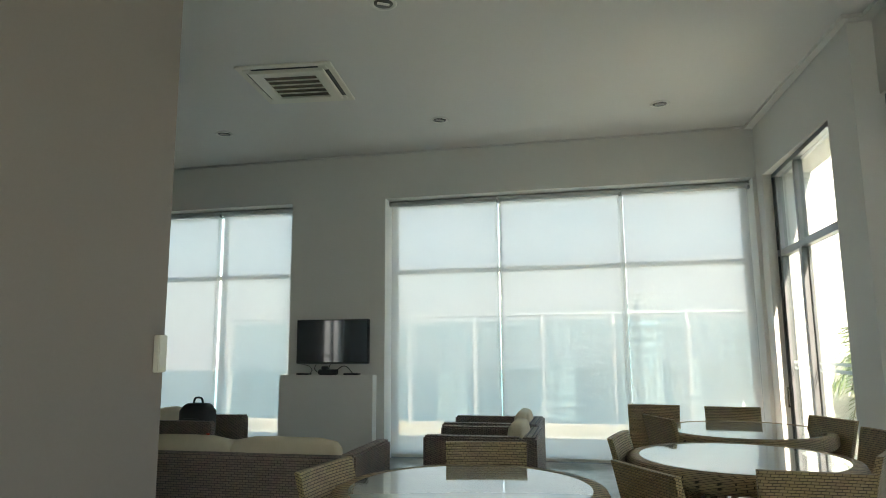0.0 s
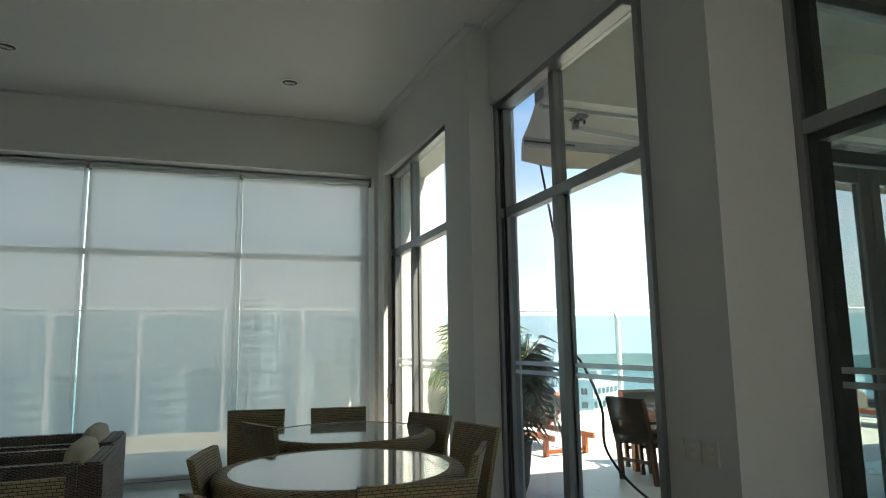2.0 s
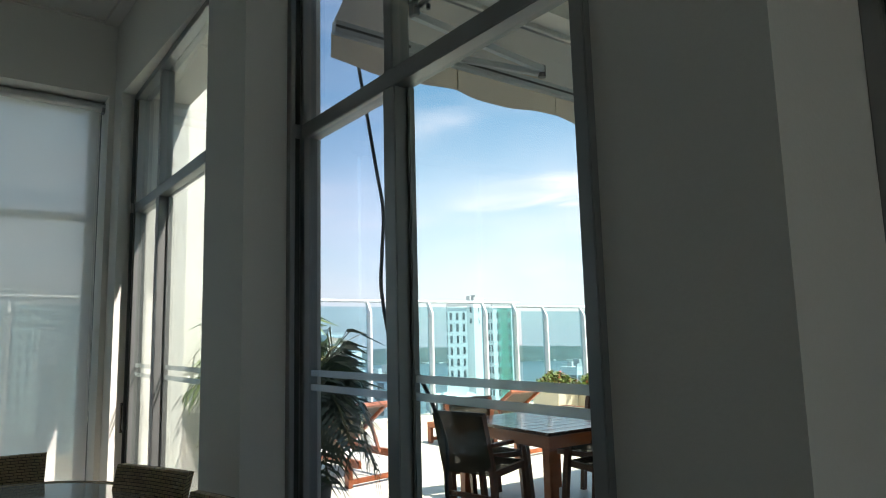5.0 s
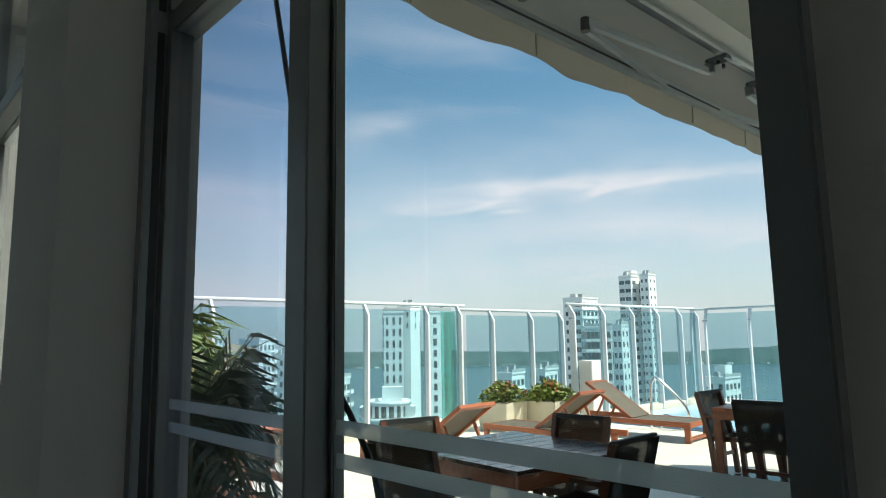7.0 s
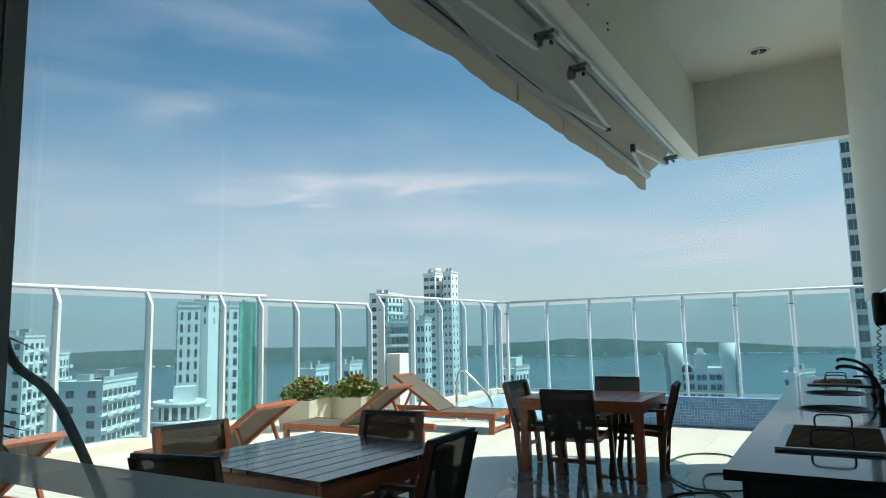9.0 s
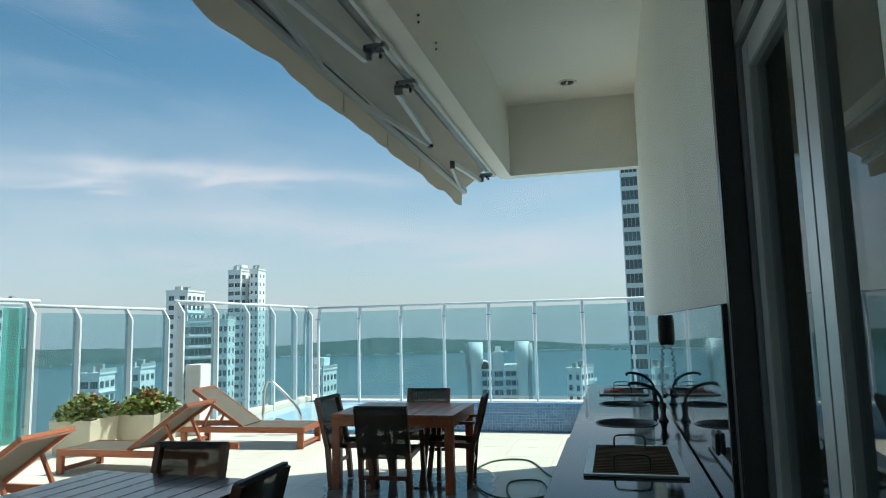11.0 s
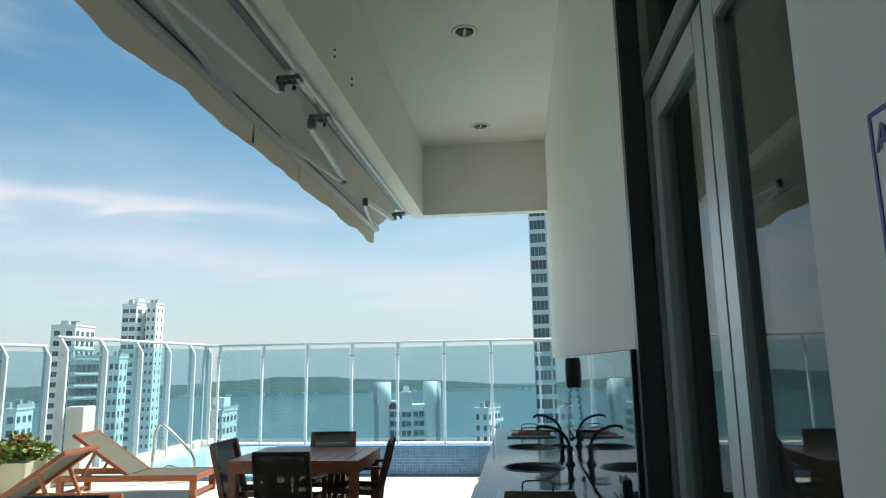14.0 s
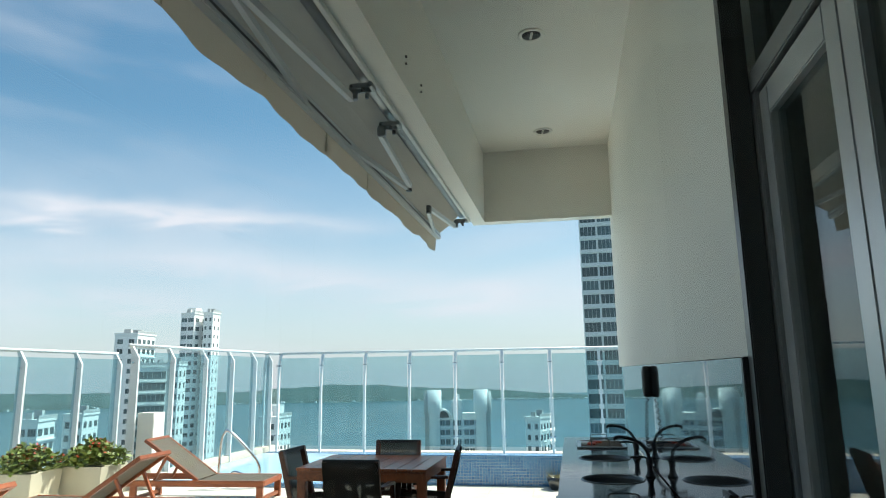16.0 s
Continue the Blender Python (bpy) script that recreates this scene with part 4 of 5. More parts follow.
def railing(name, a, b, zt, stops, blade, lean, first=0, panes=True, over=0.05):
    """A glass railing from a to b with posts at the given distances: tube rail, panes and clamps. lean: direction in which the post tops bend."""
    r = thing(name, "white metal railing with tall greenish glass panes", "railing", "terrace railings")
    a, b, lean = Vector((*a, 0)), Vector((*b, 0)), Vector((*lean, 0))
    d = (b - a).normalized()
    bm = bmesh.new()
    rod(bm, a + Vector((0, 0, zt)) - d * 0.05, b + Vector((0, 0, zt)) + d * over, 0.028, 12)
    for f in bm.faces:
        f.smooth = True
    part("top_rail", bm, M_RAIL, r)
    n = len(stops) - 1
    for i in range(n + 1):
        p = a + d * stops[i]
        bm = bmesh.new()
        if blade:
            q = p - lean * 0.08
            prof = [(-0.145, 0.03), (-0.015, 0.03), (-0.015, zt - 0.12), (0.022, zt - 0.03), (-0.03, zt - 0.015), (-0.145, zt - 0.19)]
            lo_f = [bm.verts.new(p + lean * l - d * 0.018 + Vector((0, 0, z))) for l, z in prof]
            hi_f = [bm.verts.new(p + lean * l + d * 0.018 + Vector((0, 0, z))) for l, z in prof]
            bm.faces.new(lo_f)
            bm.faces.new(hi_f[::-1])
            for k in range(6):
                bm.faces.new((lo_f[k], hi_f[k], hi_f[(k + 1) % 6], lo_f[(k + 1) % 6]))
            bmesh.ops.recalc_face_normals(bm, faces=bm.faces[:])
        else:
            q = p - lean * 0.10
            for s, e in (((q, 0.03), (q, zt - 0.35)), ((q, zt - 0.36), (q.lerp(p, 0.45), zt - 0.14)), ((q.lerp(p, 0.45), zt - 0.15), (p, zt - 0.02))):
                bar(bm, s[0] + Vector((0, 0, s[1])), e[0] + Vector((0, 0, e[1])), 0.055, 0.04)
        if i >= first and (panes or i < n):
            po = part("post", bm, M_RAIL, r)
        for z in () if i < first or not panes else (0.35, zt - 0.26):
            bm = bmesh.new()
            rod(bm, q - d * 0.06 + Vector((0, 0, z)), q + d * 0.06 + Vector((0, 0, z)), 0.016)
            part("clamp", bm, M_CHROME, po)
        if i < n and panes:
            q2 = a + d * stops[i + 1] - lean * (0.08 if blade else 0.10)
            bm = bmesh.new()
            bar(bm, q + d * 0.045 + Vector((0, 0, (0.16 + zt - 0.10) / 2)), q2 - d * 0.045 + Vector((0, 0, (0.16 + zt - 0.10) / 2)), 0.010, zt - 0.26)
            pn = part("pane", bm, M_RAILGLASS, r)
            pn.visible_shadow = False
    return r


railing("railing", (-5.62, 13.2), (11.38, 13.2), 2.09, [1.248 * k for k in range(14)] + [17.0], True, (0, 1), over=0.19)
railing("railing", (11.50, 13.2), (14.30, 13.2), 2.02, [0, 0.71, 1.83, 2.79], True, (0, 1), 1)
railing("railing", (12.86, 11.85), (17.42, 11.85), 2.085, [0, 0.93, 1.93, 2.88, 3.82, 4.56], True, (0, 1))
railing("railing", (17.40, 11.83), (17.40, 11.53), 2.06, [0, 0.3], False, (1, 0), 0, False)
railing("railing", (17.40, 11.50), (17.40, 2.88), 2.06, [0.958 * k for k in range(10)], False, (1, 0))


screen = thing("glass_screen", "narrow green glass screen at the railing's end", "glass screen")
for x0, x1, y in ((10.98, 11.22, 13.17), (11.08, 11.34, 13.19)):
    pn = part("pane", B((x0, y, 0.13, x1, y + 0.012, 1.98)), M_GREENG, screen)
    pn.visible_shadow = False


def garden_table(nx, ny, label, m_top):
    """A slatted table nx by ny metres, centred."""
    t = thing("garden_table", label, "table", "slatted garden tables")
    x, y = nx / 2, ny / 2
    n = 9
    w = (ny - 0.02) / n
    me = mesh_of("slat", B((-x + 0.01, 0.003, 0.715, x - 0.01, w - 0.003, 0.74), bevel=0.003), m_top)
    for i in range(n):
        s = part("slat", me, m_top, t)
        s.location = (0, -y + 0.01 + i * w, 0)
    part("apron", B((-x + 0.02, -y + 0.02, 0.62, x - 0.02, -y + 0.05, 0.712), (-x + 0.02, y - 0.05, 0.62, x - 0.02, y - 0.02, 0.712), (-x + 0.02, -y + 0.05, 0.62, -x + 0.05, y - 0.05, 0.712), (x - 0.05, -y + 0.05, 0.62, x - 0.02, y - 0.05, 0.712), bevel=0.004), M_TEAK, t)
    for sx in (-1, 1):
        for sy in (-1, 1):
            part("leg", B((sx * (x - 0.065) - 0.042, sy * (y - 0.065) - 0.042, 0, sx * (x - 0.065) + 0.042, sy * (y - 0.065) + 0.042, 0.71), bevel=0.006), M_TEAK, t)
    return t


tb2 = garden_table(1.05, 1.30, "square slatted teak garden table, varnished", M_TEAKT)
tb2.matrix_basis = pose(10.58, 7.33, 0)
tb1 = garden_table(1.18, 1.25, "dark shiny slatted teak garden table", M_TEAKD)
tb1.matrix_basis = pose(6.80, 7.80, 0, 0, 0, -4)


def garden_chair():
    """Armchair of teak with mesh sling; seat towards +y."""
    c = thing("garden_chair", "teak garden armchair with dark mesh sling seat", "chair", "teak sling chairs")
    for sx in (-1, 1):
        bm = bmesh.new()
        bar(bm, (sx * 0.232, 0.02, 0.0), (sx * 0.232, -0.02, 0.42), 0.04, 0.05, (0, 1, 0))
        bar(bm, (sx * 0.232, -0.02, 0.40), (sx * 0.232, -0.14, 0.87), 0.04, 0.05, (0, 1, 0))
        part("back_post", bm, M_TEAKC, c)
        bm = bmesh.new()
        bar(bm, (sx * 0.243, 0.50, 0.0), (sx * 0.243, 0.42, 0.62), 0.04, 0.05, (0, 1, 0))
        part("front_leg", bm, M_TEAKC, c)
        bm = bmesh.new()
        bar(bm, (sx * 0.253, -0.05, 0.635), (sx * 0.253, 0.25, 0.63), 0.05, 0.026)
        bar(bm, (sx * 0.253, 0.24, 0.63), (sx * 0.253, 0.50, 0.615), 0.055, 0.026)
        part("armrest", bm, M_TEAKC, c)
        bm = bmesh.new()
        bar(bm, (sx * 0.215, -0.01, 0.40), (sx * 0.215, 0.47, 0.43), 0.03, 0.05)
        part("seat_rail", bm, M_TEAKC, c)
    bm = bmesh.new()
    bar(bm, (-0.24, 0.46, 0.42), (0.24, 0.46, 0.42), 0.03, 0.045)
    bar(bm, (-0.24, 0.0, 0.22), (0.24, 0.0, 0.22), 0.025, 0.035)
    part("stretcher", bm, M_TEAKC, c)
    bm = bmesh.new()
    bar(bm, (-0.25, -0.136, 0.868), (0.25, -0.136, 0.868), 0.034, 0.03, (0, 1, 0))
    part("top_rail", bm, M_RUBBER, c, "sling hem round the top rail")
    for nm, y0, z0, y1, z1, sag in (("back_sling", -0.045, 0.40, -0.168, 0.865, 0.012), ("seat_sling", 0.0, 0.425, 0.46, 0.445, -0.03)):
        bm = bmesh.new()
        rows = []
        for k in range(7):
            t = k / 6
            for u in (-1, -0.5, 0, 0.5, 1):
                y, z = y0 + (y1 - y0) * t, z0 + (z1 - z0) * t
                q = (1 - u * u) * math.sin(math.pi * t)
                if nm == "back_sling":
                    y -= sag * q
                else:
                    z += sag * q
                rows.append(bm.verts.new((u * (0.25 if nm == "back_sling" else 0.215), y, z)))
        for k in range(6):
            for i in range(4):
                bm.faces.new((rows[k * 5 + i], rows[k * 5 + i + 1], rows[k * 5 + i + 6], rows[k * 5 + i + 5]))
        bmesh.ops.solidify(bm, geom=bm.faces[:], thickness=0.004)
        part(nm, bm, M_SLING, c, "dark mesh sling")
    return c


gc = garden_chair()
gc.matrix_basis = face(9.56, 7.25, 1, 0.04, 0.14)
for x, y, dx, dy in ((10.42, 8.16, -0.05, -1), (11.28, 7.27, -1, -0.04), (10.61, 6.48, -0.12, 1), (5.81, 7.84, 0.97, 0.22), (6.64, 8.76, -0.25, -1), (7.66, 7.86, -1, -0.08), (6.90, 6.91, -0.02, 1)):
    copy_thing(gc, face(x, y, dx, dy, 0.14))


def lounger():
    """Sun lounger: head at -x with raised back, foot at +x, 2 m long."""
    s = thing("sun_lounger", "teak sun lounger with taupe mesh and raised back", "sun lounger", "sun loungers")
    for sy in (-1, 1):
        part("side_rail", B((-0.95, sy * 0.31 - 0.02, 0.21, 1.02, sy * 0.31 + 0.02, 0.285), bevel=0.005), M_TEAK, s)
    for x in (-0.75, 0.97):
        for sy in (-1, 1):
            part("leg", B((x - 0.04, sy * 0.31 - 0.025, 0.0, x + 0.04, sy * 0.31 + 0.025, 0.212), bevel=0.004), M_TEAK, s)
        part("foot_bar", B((x - 0.025, -0.29, 0.03, x + 0.025, 0.29, 0.075), bevel=0.004), M_TEAK, s)
    part("end_rail", B((0.98, -0.29, 0.215, 1.02, 0.29, 0.28), bevel=0.004), M_TEAK, s)
    part("seat_mesh", B((0.10, -0.288, 0.27, 0.98, 0.288, 0.28)), M_SLINGT, s, "taupe mesh")
    back = part("backrest_frame", B((-0.86, -0.285, -0.02, 0.0, -0.245, 0.025), (-0.86, 0.245, -0.02, 0.0, 0.285, 0.025), (-0.91, -0.285, -0.02, -0.86, 0.285, 0.025), bevel=0.004), M_TEAK, s)
    back.matrix_basis = pose(0.10, 0, 0.275, 0, 34)
    part("back_mesh", B((-0.87, -0.25, 0.012, 0.0, 0.25, 0.020)), M_SLINGT, back, "taupe mesh")
    bm = bmesh.new()
    for sy in (-1, 1):
        bar(bm, (-0.52, sy * 0.24, 0.25), (-0.36, sy * 0.24, 0.56), 0.03, 0.03, (0, 1, 0))
    part("prop", bm, M_TEAK, s)
    return s


lo = lounger()
lo.matrix_basis = pose(12.33, 10.30, 0, 0, 0, -86)
copy_thing(lo, pose(10.58, 10.46, 0, 0, 0, 91))
copy_thing(lo, pose(8.40, 10.42, 0, 0, 0, 92))
copy_thing(lo, pose(6.08, 10.46, 0, 0, 0, 95))


def planter(x, y, rot):
    p = thing("planter", "cream square planter with a flowering green shrub", "planter", "planters")
    p.matrix_basis = pose(x, y, 0, 0, 0, rot)
    bm = B((-0.31, -0.31, 0, 0.31, 0.31, 0.46))
    for v in bm.verts:
        if v.co.z < 0.1:
            v.co.x *= 0.86
            v.co.y *= 0.86
    top = [f for f in bm.faces if f.normal.z > 0.9]
    bmesh.ops.inset_region(bm, faces=top, thickness=0.035)
    bmesh.ops.translate(bm, verts=list({v for f in top for v in f.verts}), vec=(0, 0, -0.06))
    bmesh.ops.bevel(bm, geom=[e for e in bm.edges if e.calc_length() > 0.3], offset=0.008, segments=2, affect="EDGES")
    part("pot", bm, M_PLANTER, p)
    rnd = random.Random(int(x * 10))
    for nm, cnt, size, m in (("foliage", 1500, 0.085, M_LEAF), ("blossom", 110, 0.045, M_FLOWER)):
        verts, faces = [], []
        for _ in range(cnt):
            a, r = rnd.uniform(0, 6.283), math.sqrt(rnd.uniform(0, 1))
            hh = rnd.uniform(0.2, 1.0) if nm == "foliage" else rnd.uniform(0.75, 1.05)
            lump = 0.8 + 0.3 * math.sin(3 * a + x) * r
            c = Vector((0.40 * r * math.cos(a) * lump, 0.40 * r * math.sin(a) * lump, 0.42 + 0.36 * hh * (1 - 0.55 * r * r)))
            q = Euler((rnd.uniform(-1.0, 1.0), rnd.uniform(-1.0, 0.6), rnd.uniform(0, 6.283))).to_matrix()
            s = size * rnd.uniform(0.6, 1.2)
            k = len(verts)
            for u, w in ((0, 0), (0.45, 0.34), (1, 0), (0.45, -0.34)):
                verts.append(c + q @ Vector((u * s, w * s, 0)))
            faces.append((k, k + 1, k + 2, k + 3))
        me = bpy.data.meshes.new(nm)
        me.from_pydata(verts, [], faces)
        me.materials.append(m)
        part(nm, me, m, p)["kind"] = "stuff"
    return p


planter(11.50, 12.26, 6)
planter(12.18, 11.80, 4)


def palm(x, y, h, n, spread, seed, label, leaf=M_PALM_SHADE):
    """A potted areca palm: arching stems with many narrow leaflets."""
    p = thing("potted_palm", label, "palm", "potted palms")
    p.matrix_basis = pose(x, y, 0)
    part("pot", lathe([(0.0, 0.0), (0.17, 0.0), (0.20, 0.08), (0.24, 0.46), (0.255, 0.50), (0.22, 0.50), (0.21, 0.44), (0.0, 0.44)], 28), M_POT, p, "dark round pot")
    rnd = random.Random(seed)
    for i in range(n):
        a = i * 2.4 + rnd.uniform(-0.3, 0.3)
        reach, up = spread * rnd.uniform(0.55, 1.0), h * rnd.uniform(0.6, 1.0)
        d = Vector((math.cos(a), math.sin(a), 0))
        pts = [Vector((0.05 * math.cos(a), 0.05 * math.sin(a), 0.42)), d * reach * 0.25 + Vector((0, 0, 0.42 + up * 0.55)), d * reach * 0.6 + Vector((0, 0, 0.42 + up * 0.9)), d * reach + Vector((0, 0, 0.42 + up * rnd.uniform(0.15, 0.8)))]
        st = part("stem", tube(pts, 0.009, 5), M_STEM, p)
        verts, faces = [], []
        fine = []
        for t in np.linspace(0.2, 1.0, 30):
            k = min(int(t * 3), 2)
            u = t * 3 - k
            fine.append(pts[k].lerp(pts[k + 1], u))
        for j, c in enumerate(fine):
            ln = 0.40 * math.sin(math.pi * (0.12 + 0.8 * j / 29)) + 0.08
            tg = (fine[min(j + 1, 29)] - fine[max(j - 1, 0)]).normalized()
            side = tg.cross(Vector((0, 0, 1))).normalized()
            for sg in (-1, 1):
                q = (side * sg + tg * 0.75 + Vector((0, 0, rnd.uniform(-0.25, 0.3)))).normalized()
                w = tg * 0.013
                mid = c + q * ln * 0.5 + Vector((0, 0, 0.02))
                tip = c + q * ln - Vector((0, 0, 0.10 * ln / 0.3))
                k = len(verts)
                verts += [c - w * 0.5, c + w * 0.5, mid + w, mid - w, tip]
                faces += [(k, k + 1, k + 2, k + 3), (k + 3, k + 2, k + 4)]
        me = bpy.data.meshes.new("frond")
        me.from_pydata(verts, [], faces)
        me.materials.append(leaf)
        part("frond", me, leaf, p)
    return p


palm(4.55, 8.06, 1.12, 19, 0.62, 3, "potted areca palm with drooping green fronds, coloured as in shade")
palm(4.85, 9.45, 1.35, 18, 0.7, 5, "potted areca palm, fronds coloured as in full sun", M_PALM_SUN)

# awning
aw = thing("awning", "retracted cream fabric awning with folding arms under the canopy beam", "awning")
AX0, AX1, AY0, AZ0, AY1, AZ1 = 4.22, 11.60, 6.56, 3.50, 6.86, 3.25
bm = bmesh.new()
rod(bm, (AX0 + 0.05, AY0, AZ0), (AX1, AY0, AZ0), 0.045, 16)
for f in bm.faces:
    f.smooth = len(f.verts) == 4
part("roller_tube", bm, M_TUBE, aw, "steel roller tube")
part("wall_rail", B((AX0, 6.47, 3.42, AX1 + 0.1, 6.50, 3.56), bevel=0.004), M_WHITEP, aw)
bm = bmesh.new()
N = 60
rws = []
for i in range(N + 1):
    x = AX0 + (AX1 - AX0) * i / N
    rws.append([bm.verts.new((x, AY0 + (AY1 - AY0) * t, AZ0 + 0.045 + (AZ1 + 0.03 - AZ0 - 0.045) * t - 0.03 * math.sin(math.pi * t))) for t in (0, 0.25, 0.5, 0.75, 1)])
for a, b in zip(rws, rws[1:]):
    for k in range(4):
        bm.faces.new((a[k], a[k + 1], b[k + 1], b[k]))
part("fabric", bm, M_FABRIC, aw, "cream fabric")
part("front_bar", B((AX0, AY1 - 0.035, AZ1 - 0.04, AX1, AY1 + 0.02, AZ1 + 0.035), bevel=0.006), M_RAIL, aw, "white front bar")
part("bar_groove", B((AX0, AY1 - 0.0365, AZ1 - 0.012, AX1, AY1 - 0.034, AZ1 + 0.004)), M_STEELD, aw)
bm = bmesh.new()
for k in range(26):
    rod(bm, (8.35 + k * 0.055, AY0, AZ0), (8.365 + k * 0.055, AY0, AZ0), 0.0485, 16)
part("tube_ribs", bm, M_TUBE, aw, "ribbed sleeve on the roller tube")
bm = bmesh.new()
rws = []
for i in range(181):
    x = AX0 + (AX1 - AX0) * i / 180
    ph = (x - AX0) / 0.92
    drop = 0.155 + 0.035 * abs(math.sin(math.pi * ph)) + 0.008 * math.sin(x * 7.3)
    rws.append([bm.verts.new((x, AY1 + 0.024 + 0.012 * t * math.sin(x * 5.1) + 0.006 * t * math.sin(x * 17), AZ1 - 0.02 - drop * t)) for t in (0, 0.33, 0.66, 1)])
for a, b in zip(rws, rws[1:]):
    for k in range(3):
        bm.faces.new((a[k], b[k], b[k + 1], a[k + 1]))
for f in bm.faces:
    f.smooth = True
part("valance", bm, M_FABRIC, aw, "scalloped cream valance")
for k in range(1, 8):
    x = AX0 + 0.92 * k
    part("seam", B((x - 0.004, AY1 + 0.018, AZ1 - 0.165, x + 0.004, AY1 + 0.033, AZ1 - 0.02)), M_PLANTER, aw)
for xb, xe, xf in ((7.66, 6.30, 7.44), (8.32, 9.52, 8.22), (4.62, 5.75, 4.72), (11.50, 10.38, 11.30)):
    br = part("bracket", B((xb - 0.05, 6.48, 3.385, xb + 0.05, 6.505, 3.46), (xb - 0.045, 6.505, 3.385, xb - 0.027, 6.63, 3.42), (xb + 0.027, 6.505, 3.385, xb + 0.045, 6.63, 3.42), (xb - 0.022, 6.59, 3.325, xb + 0.022, 6.65, 3.40), bevel=0.005), M_ALU, aw, "cast metal bracket")
    bm = bmesh.new()
    bar(bm, (xb, 6.63, 3.34), (xe, 6.70, 3.29), 0.035, 0.045)
    part("arm", bm, M_RAIL, aw)
    bm = bmesh.new()
    rod(bm, (xb - 0.055, 6.615, 3.40), (xb + 0.055, 6.615, 3.40), 0.010, 8)
    rod(bm, (xb - 0.045, 6.54, 3.35), (xb - 0.045, 6.54, 3.38), 0.013, 8)
    rod(bm, (xb + 0.045, 6.54, 3.35), (xb + 0.045, 6.54, 3.38), 0.013, 8)
    part("pivot_bolt", bm, M_STEELD, br)
    bm = bmesh.new()
    bar(bm, (xe, 6.72, 3.27), (xf, 6.84, 3.235), 0.03, 0.04)
    part("forearm", bm, M_RAIL, aw)
    bm = bmesh.new()
    rod(bm, (xe, 6.71, 3.24), (xe, 6.71, 3.32), 0.028)
    part("elbow", bm, M_STEELD, aw)
for x, z in ((7.8, 3.66), (7.8, 3.61), (8.25, 3.66), (8.25, 3.61), (5.4, 3.66), (5.4, 3.61)):
    bm = bmesh.new()
    rod(bm, (x, 6.312, z), (x, 6.298, z), 0.009, 8)
    part("bolt", bm, M_STEELD, aw)
cord = thing("hanging_cable", "black cable hanging from the awning to the floor", "cable")
part("cable", tube([(4.45, 6.98, 3.12), (4.5, 6.87, 2.46), (4.52, 6.83, 2.2), (4.52, 6.85, 1.95), (4.52, 6.86, 1.74), (4.5, 6.72, 1.43), (4.52, 6.52, 1.3), (4.62, 6.42, 0.95), (4.70, 6.5, 0.6), (5.0, 6.5, 0.25), (5.4, 6.45, 0.02), (5.55, 6.2, 0.012), (5.5, 5.7, 0.012)], 0.011), M_RUBBER, cord)

# outdoor kitchen
ct = thing("outdoor_counter", "long black granite counter on dark cabinets", "counter")
bm = B((6.46, 4.78, 0.86, 7.998, 5.46, 0.90), (8.002, 4.78, 0.86, 8.41, 5.45, 0.90), (8.85, 4.78, 0.86, 9.51, 5.45, 0.90), (9.95, 4.78, 0.86, 11.5, 5.45, 0.90), (8.41, 4.78, 0.86, 8.85, 4.88, 0.90), (8.41, 5.32, 0.86, 8.85, 5.45, 0.90), (9.51, 4.78, 0.86, 9.95, 4.88, 0.90), (9.51, 5.32, 0.86, 9.95, 5.45, 0.90))
for cx in (8.63, 9.73):
    loops = []
    for z in (0.86, 0.90):
        for sq in (True, False):
            lp = []
            for k in range(40):
                c, s_ = math.cos(math.pi * k / 20 + math.pi / 4), math.sin(math.pi * k / 20 + math.pi / 4)
                r = 0.22 / max(abs(c), abs(s_)) if sq else 0.20
                lp.append(bm.verts.new((cx + r * c, 5.10 + r * s_, z)))
            loops.append(lp)
    for a, b in ((loops[2], loops[3]), (loops[1], loops[0]), (loops[3], loops[1])):
        for k in range(40):
            bm.faces.new((a[k], a[(k + 1) % 40], b[(k + 1) % 40], b[k]))
part("worktop", bm, M_COUNTER, ct)
for i in range(6):
    a = 6.50 + i * 0.80
    cb = part("cabinet_door", B((a, 5.37, 0.10, a + 0.79, 5.40, 0.855), bevel=0.004), M_COUNTER, ct)
part("carcass", B((6.50, 4.78, 0.0, 11.4, 5.37, 0.66), (6.50, 4.78, 0.66, 6.54, 5.37, 0.858), (11.36, 4.78, 0.66, 11.4, 5.37, 0.858)), M_BLACK, ct)
sp = thing("splashback", "black glass splashback behind the counter", "splashback")
part("panel", B((6.243, 4.602, 0.90, 11.6, 4.772, 1.652), bevel=0.002), M_SPLASH, sp)
part("edge", B((6.208, 4.602, 0.0, 6.24, 4.792, 1.653), bevel=0.003), M_BLACK, sp)
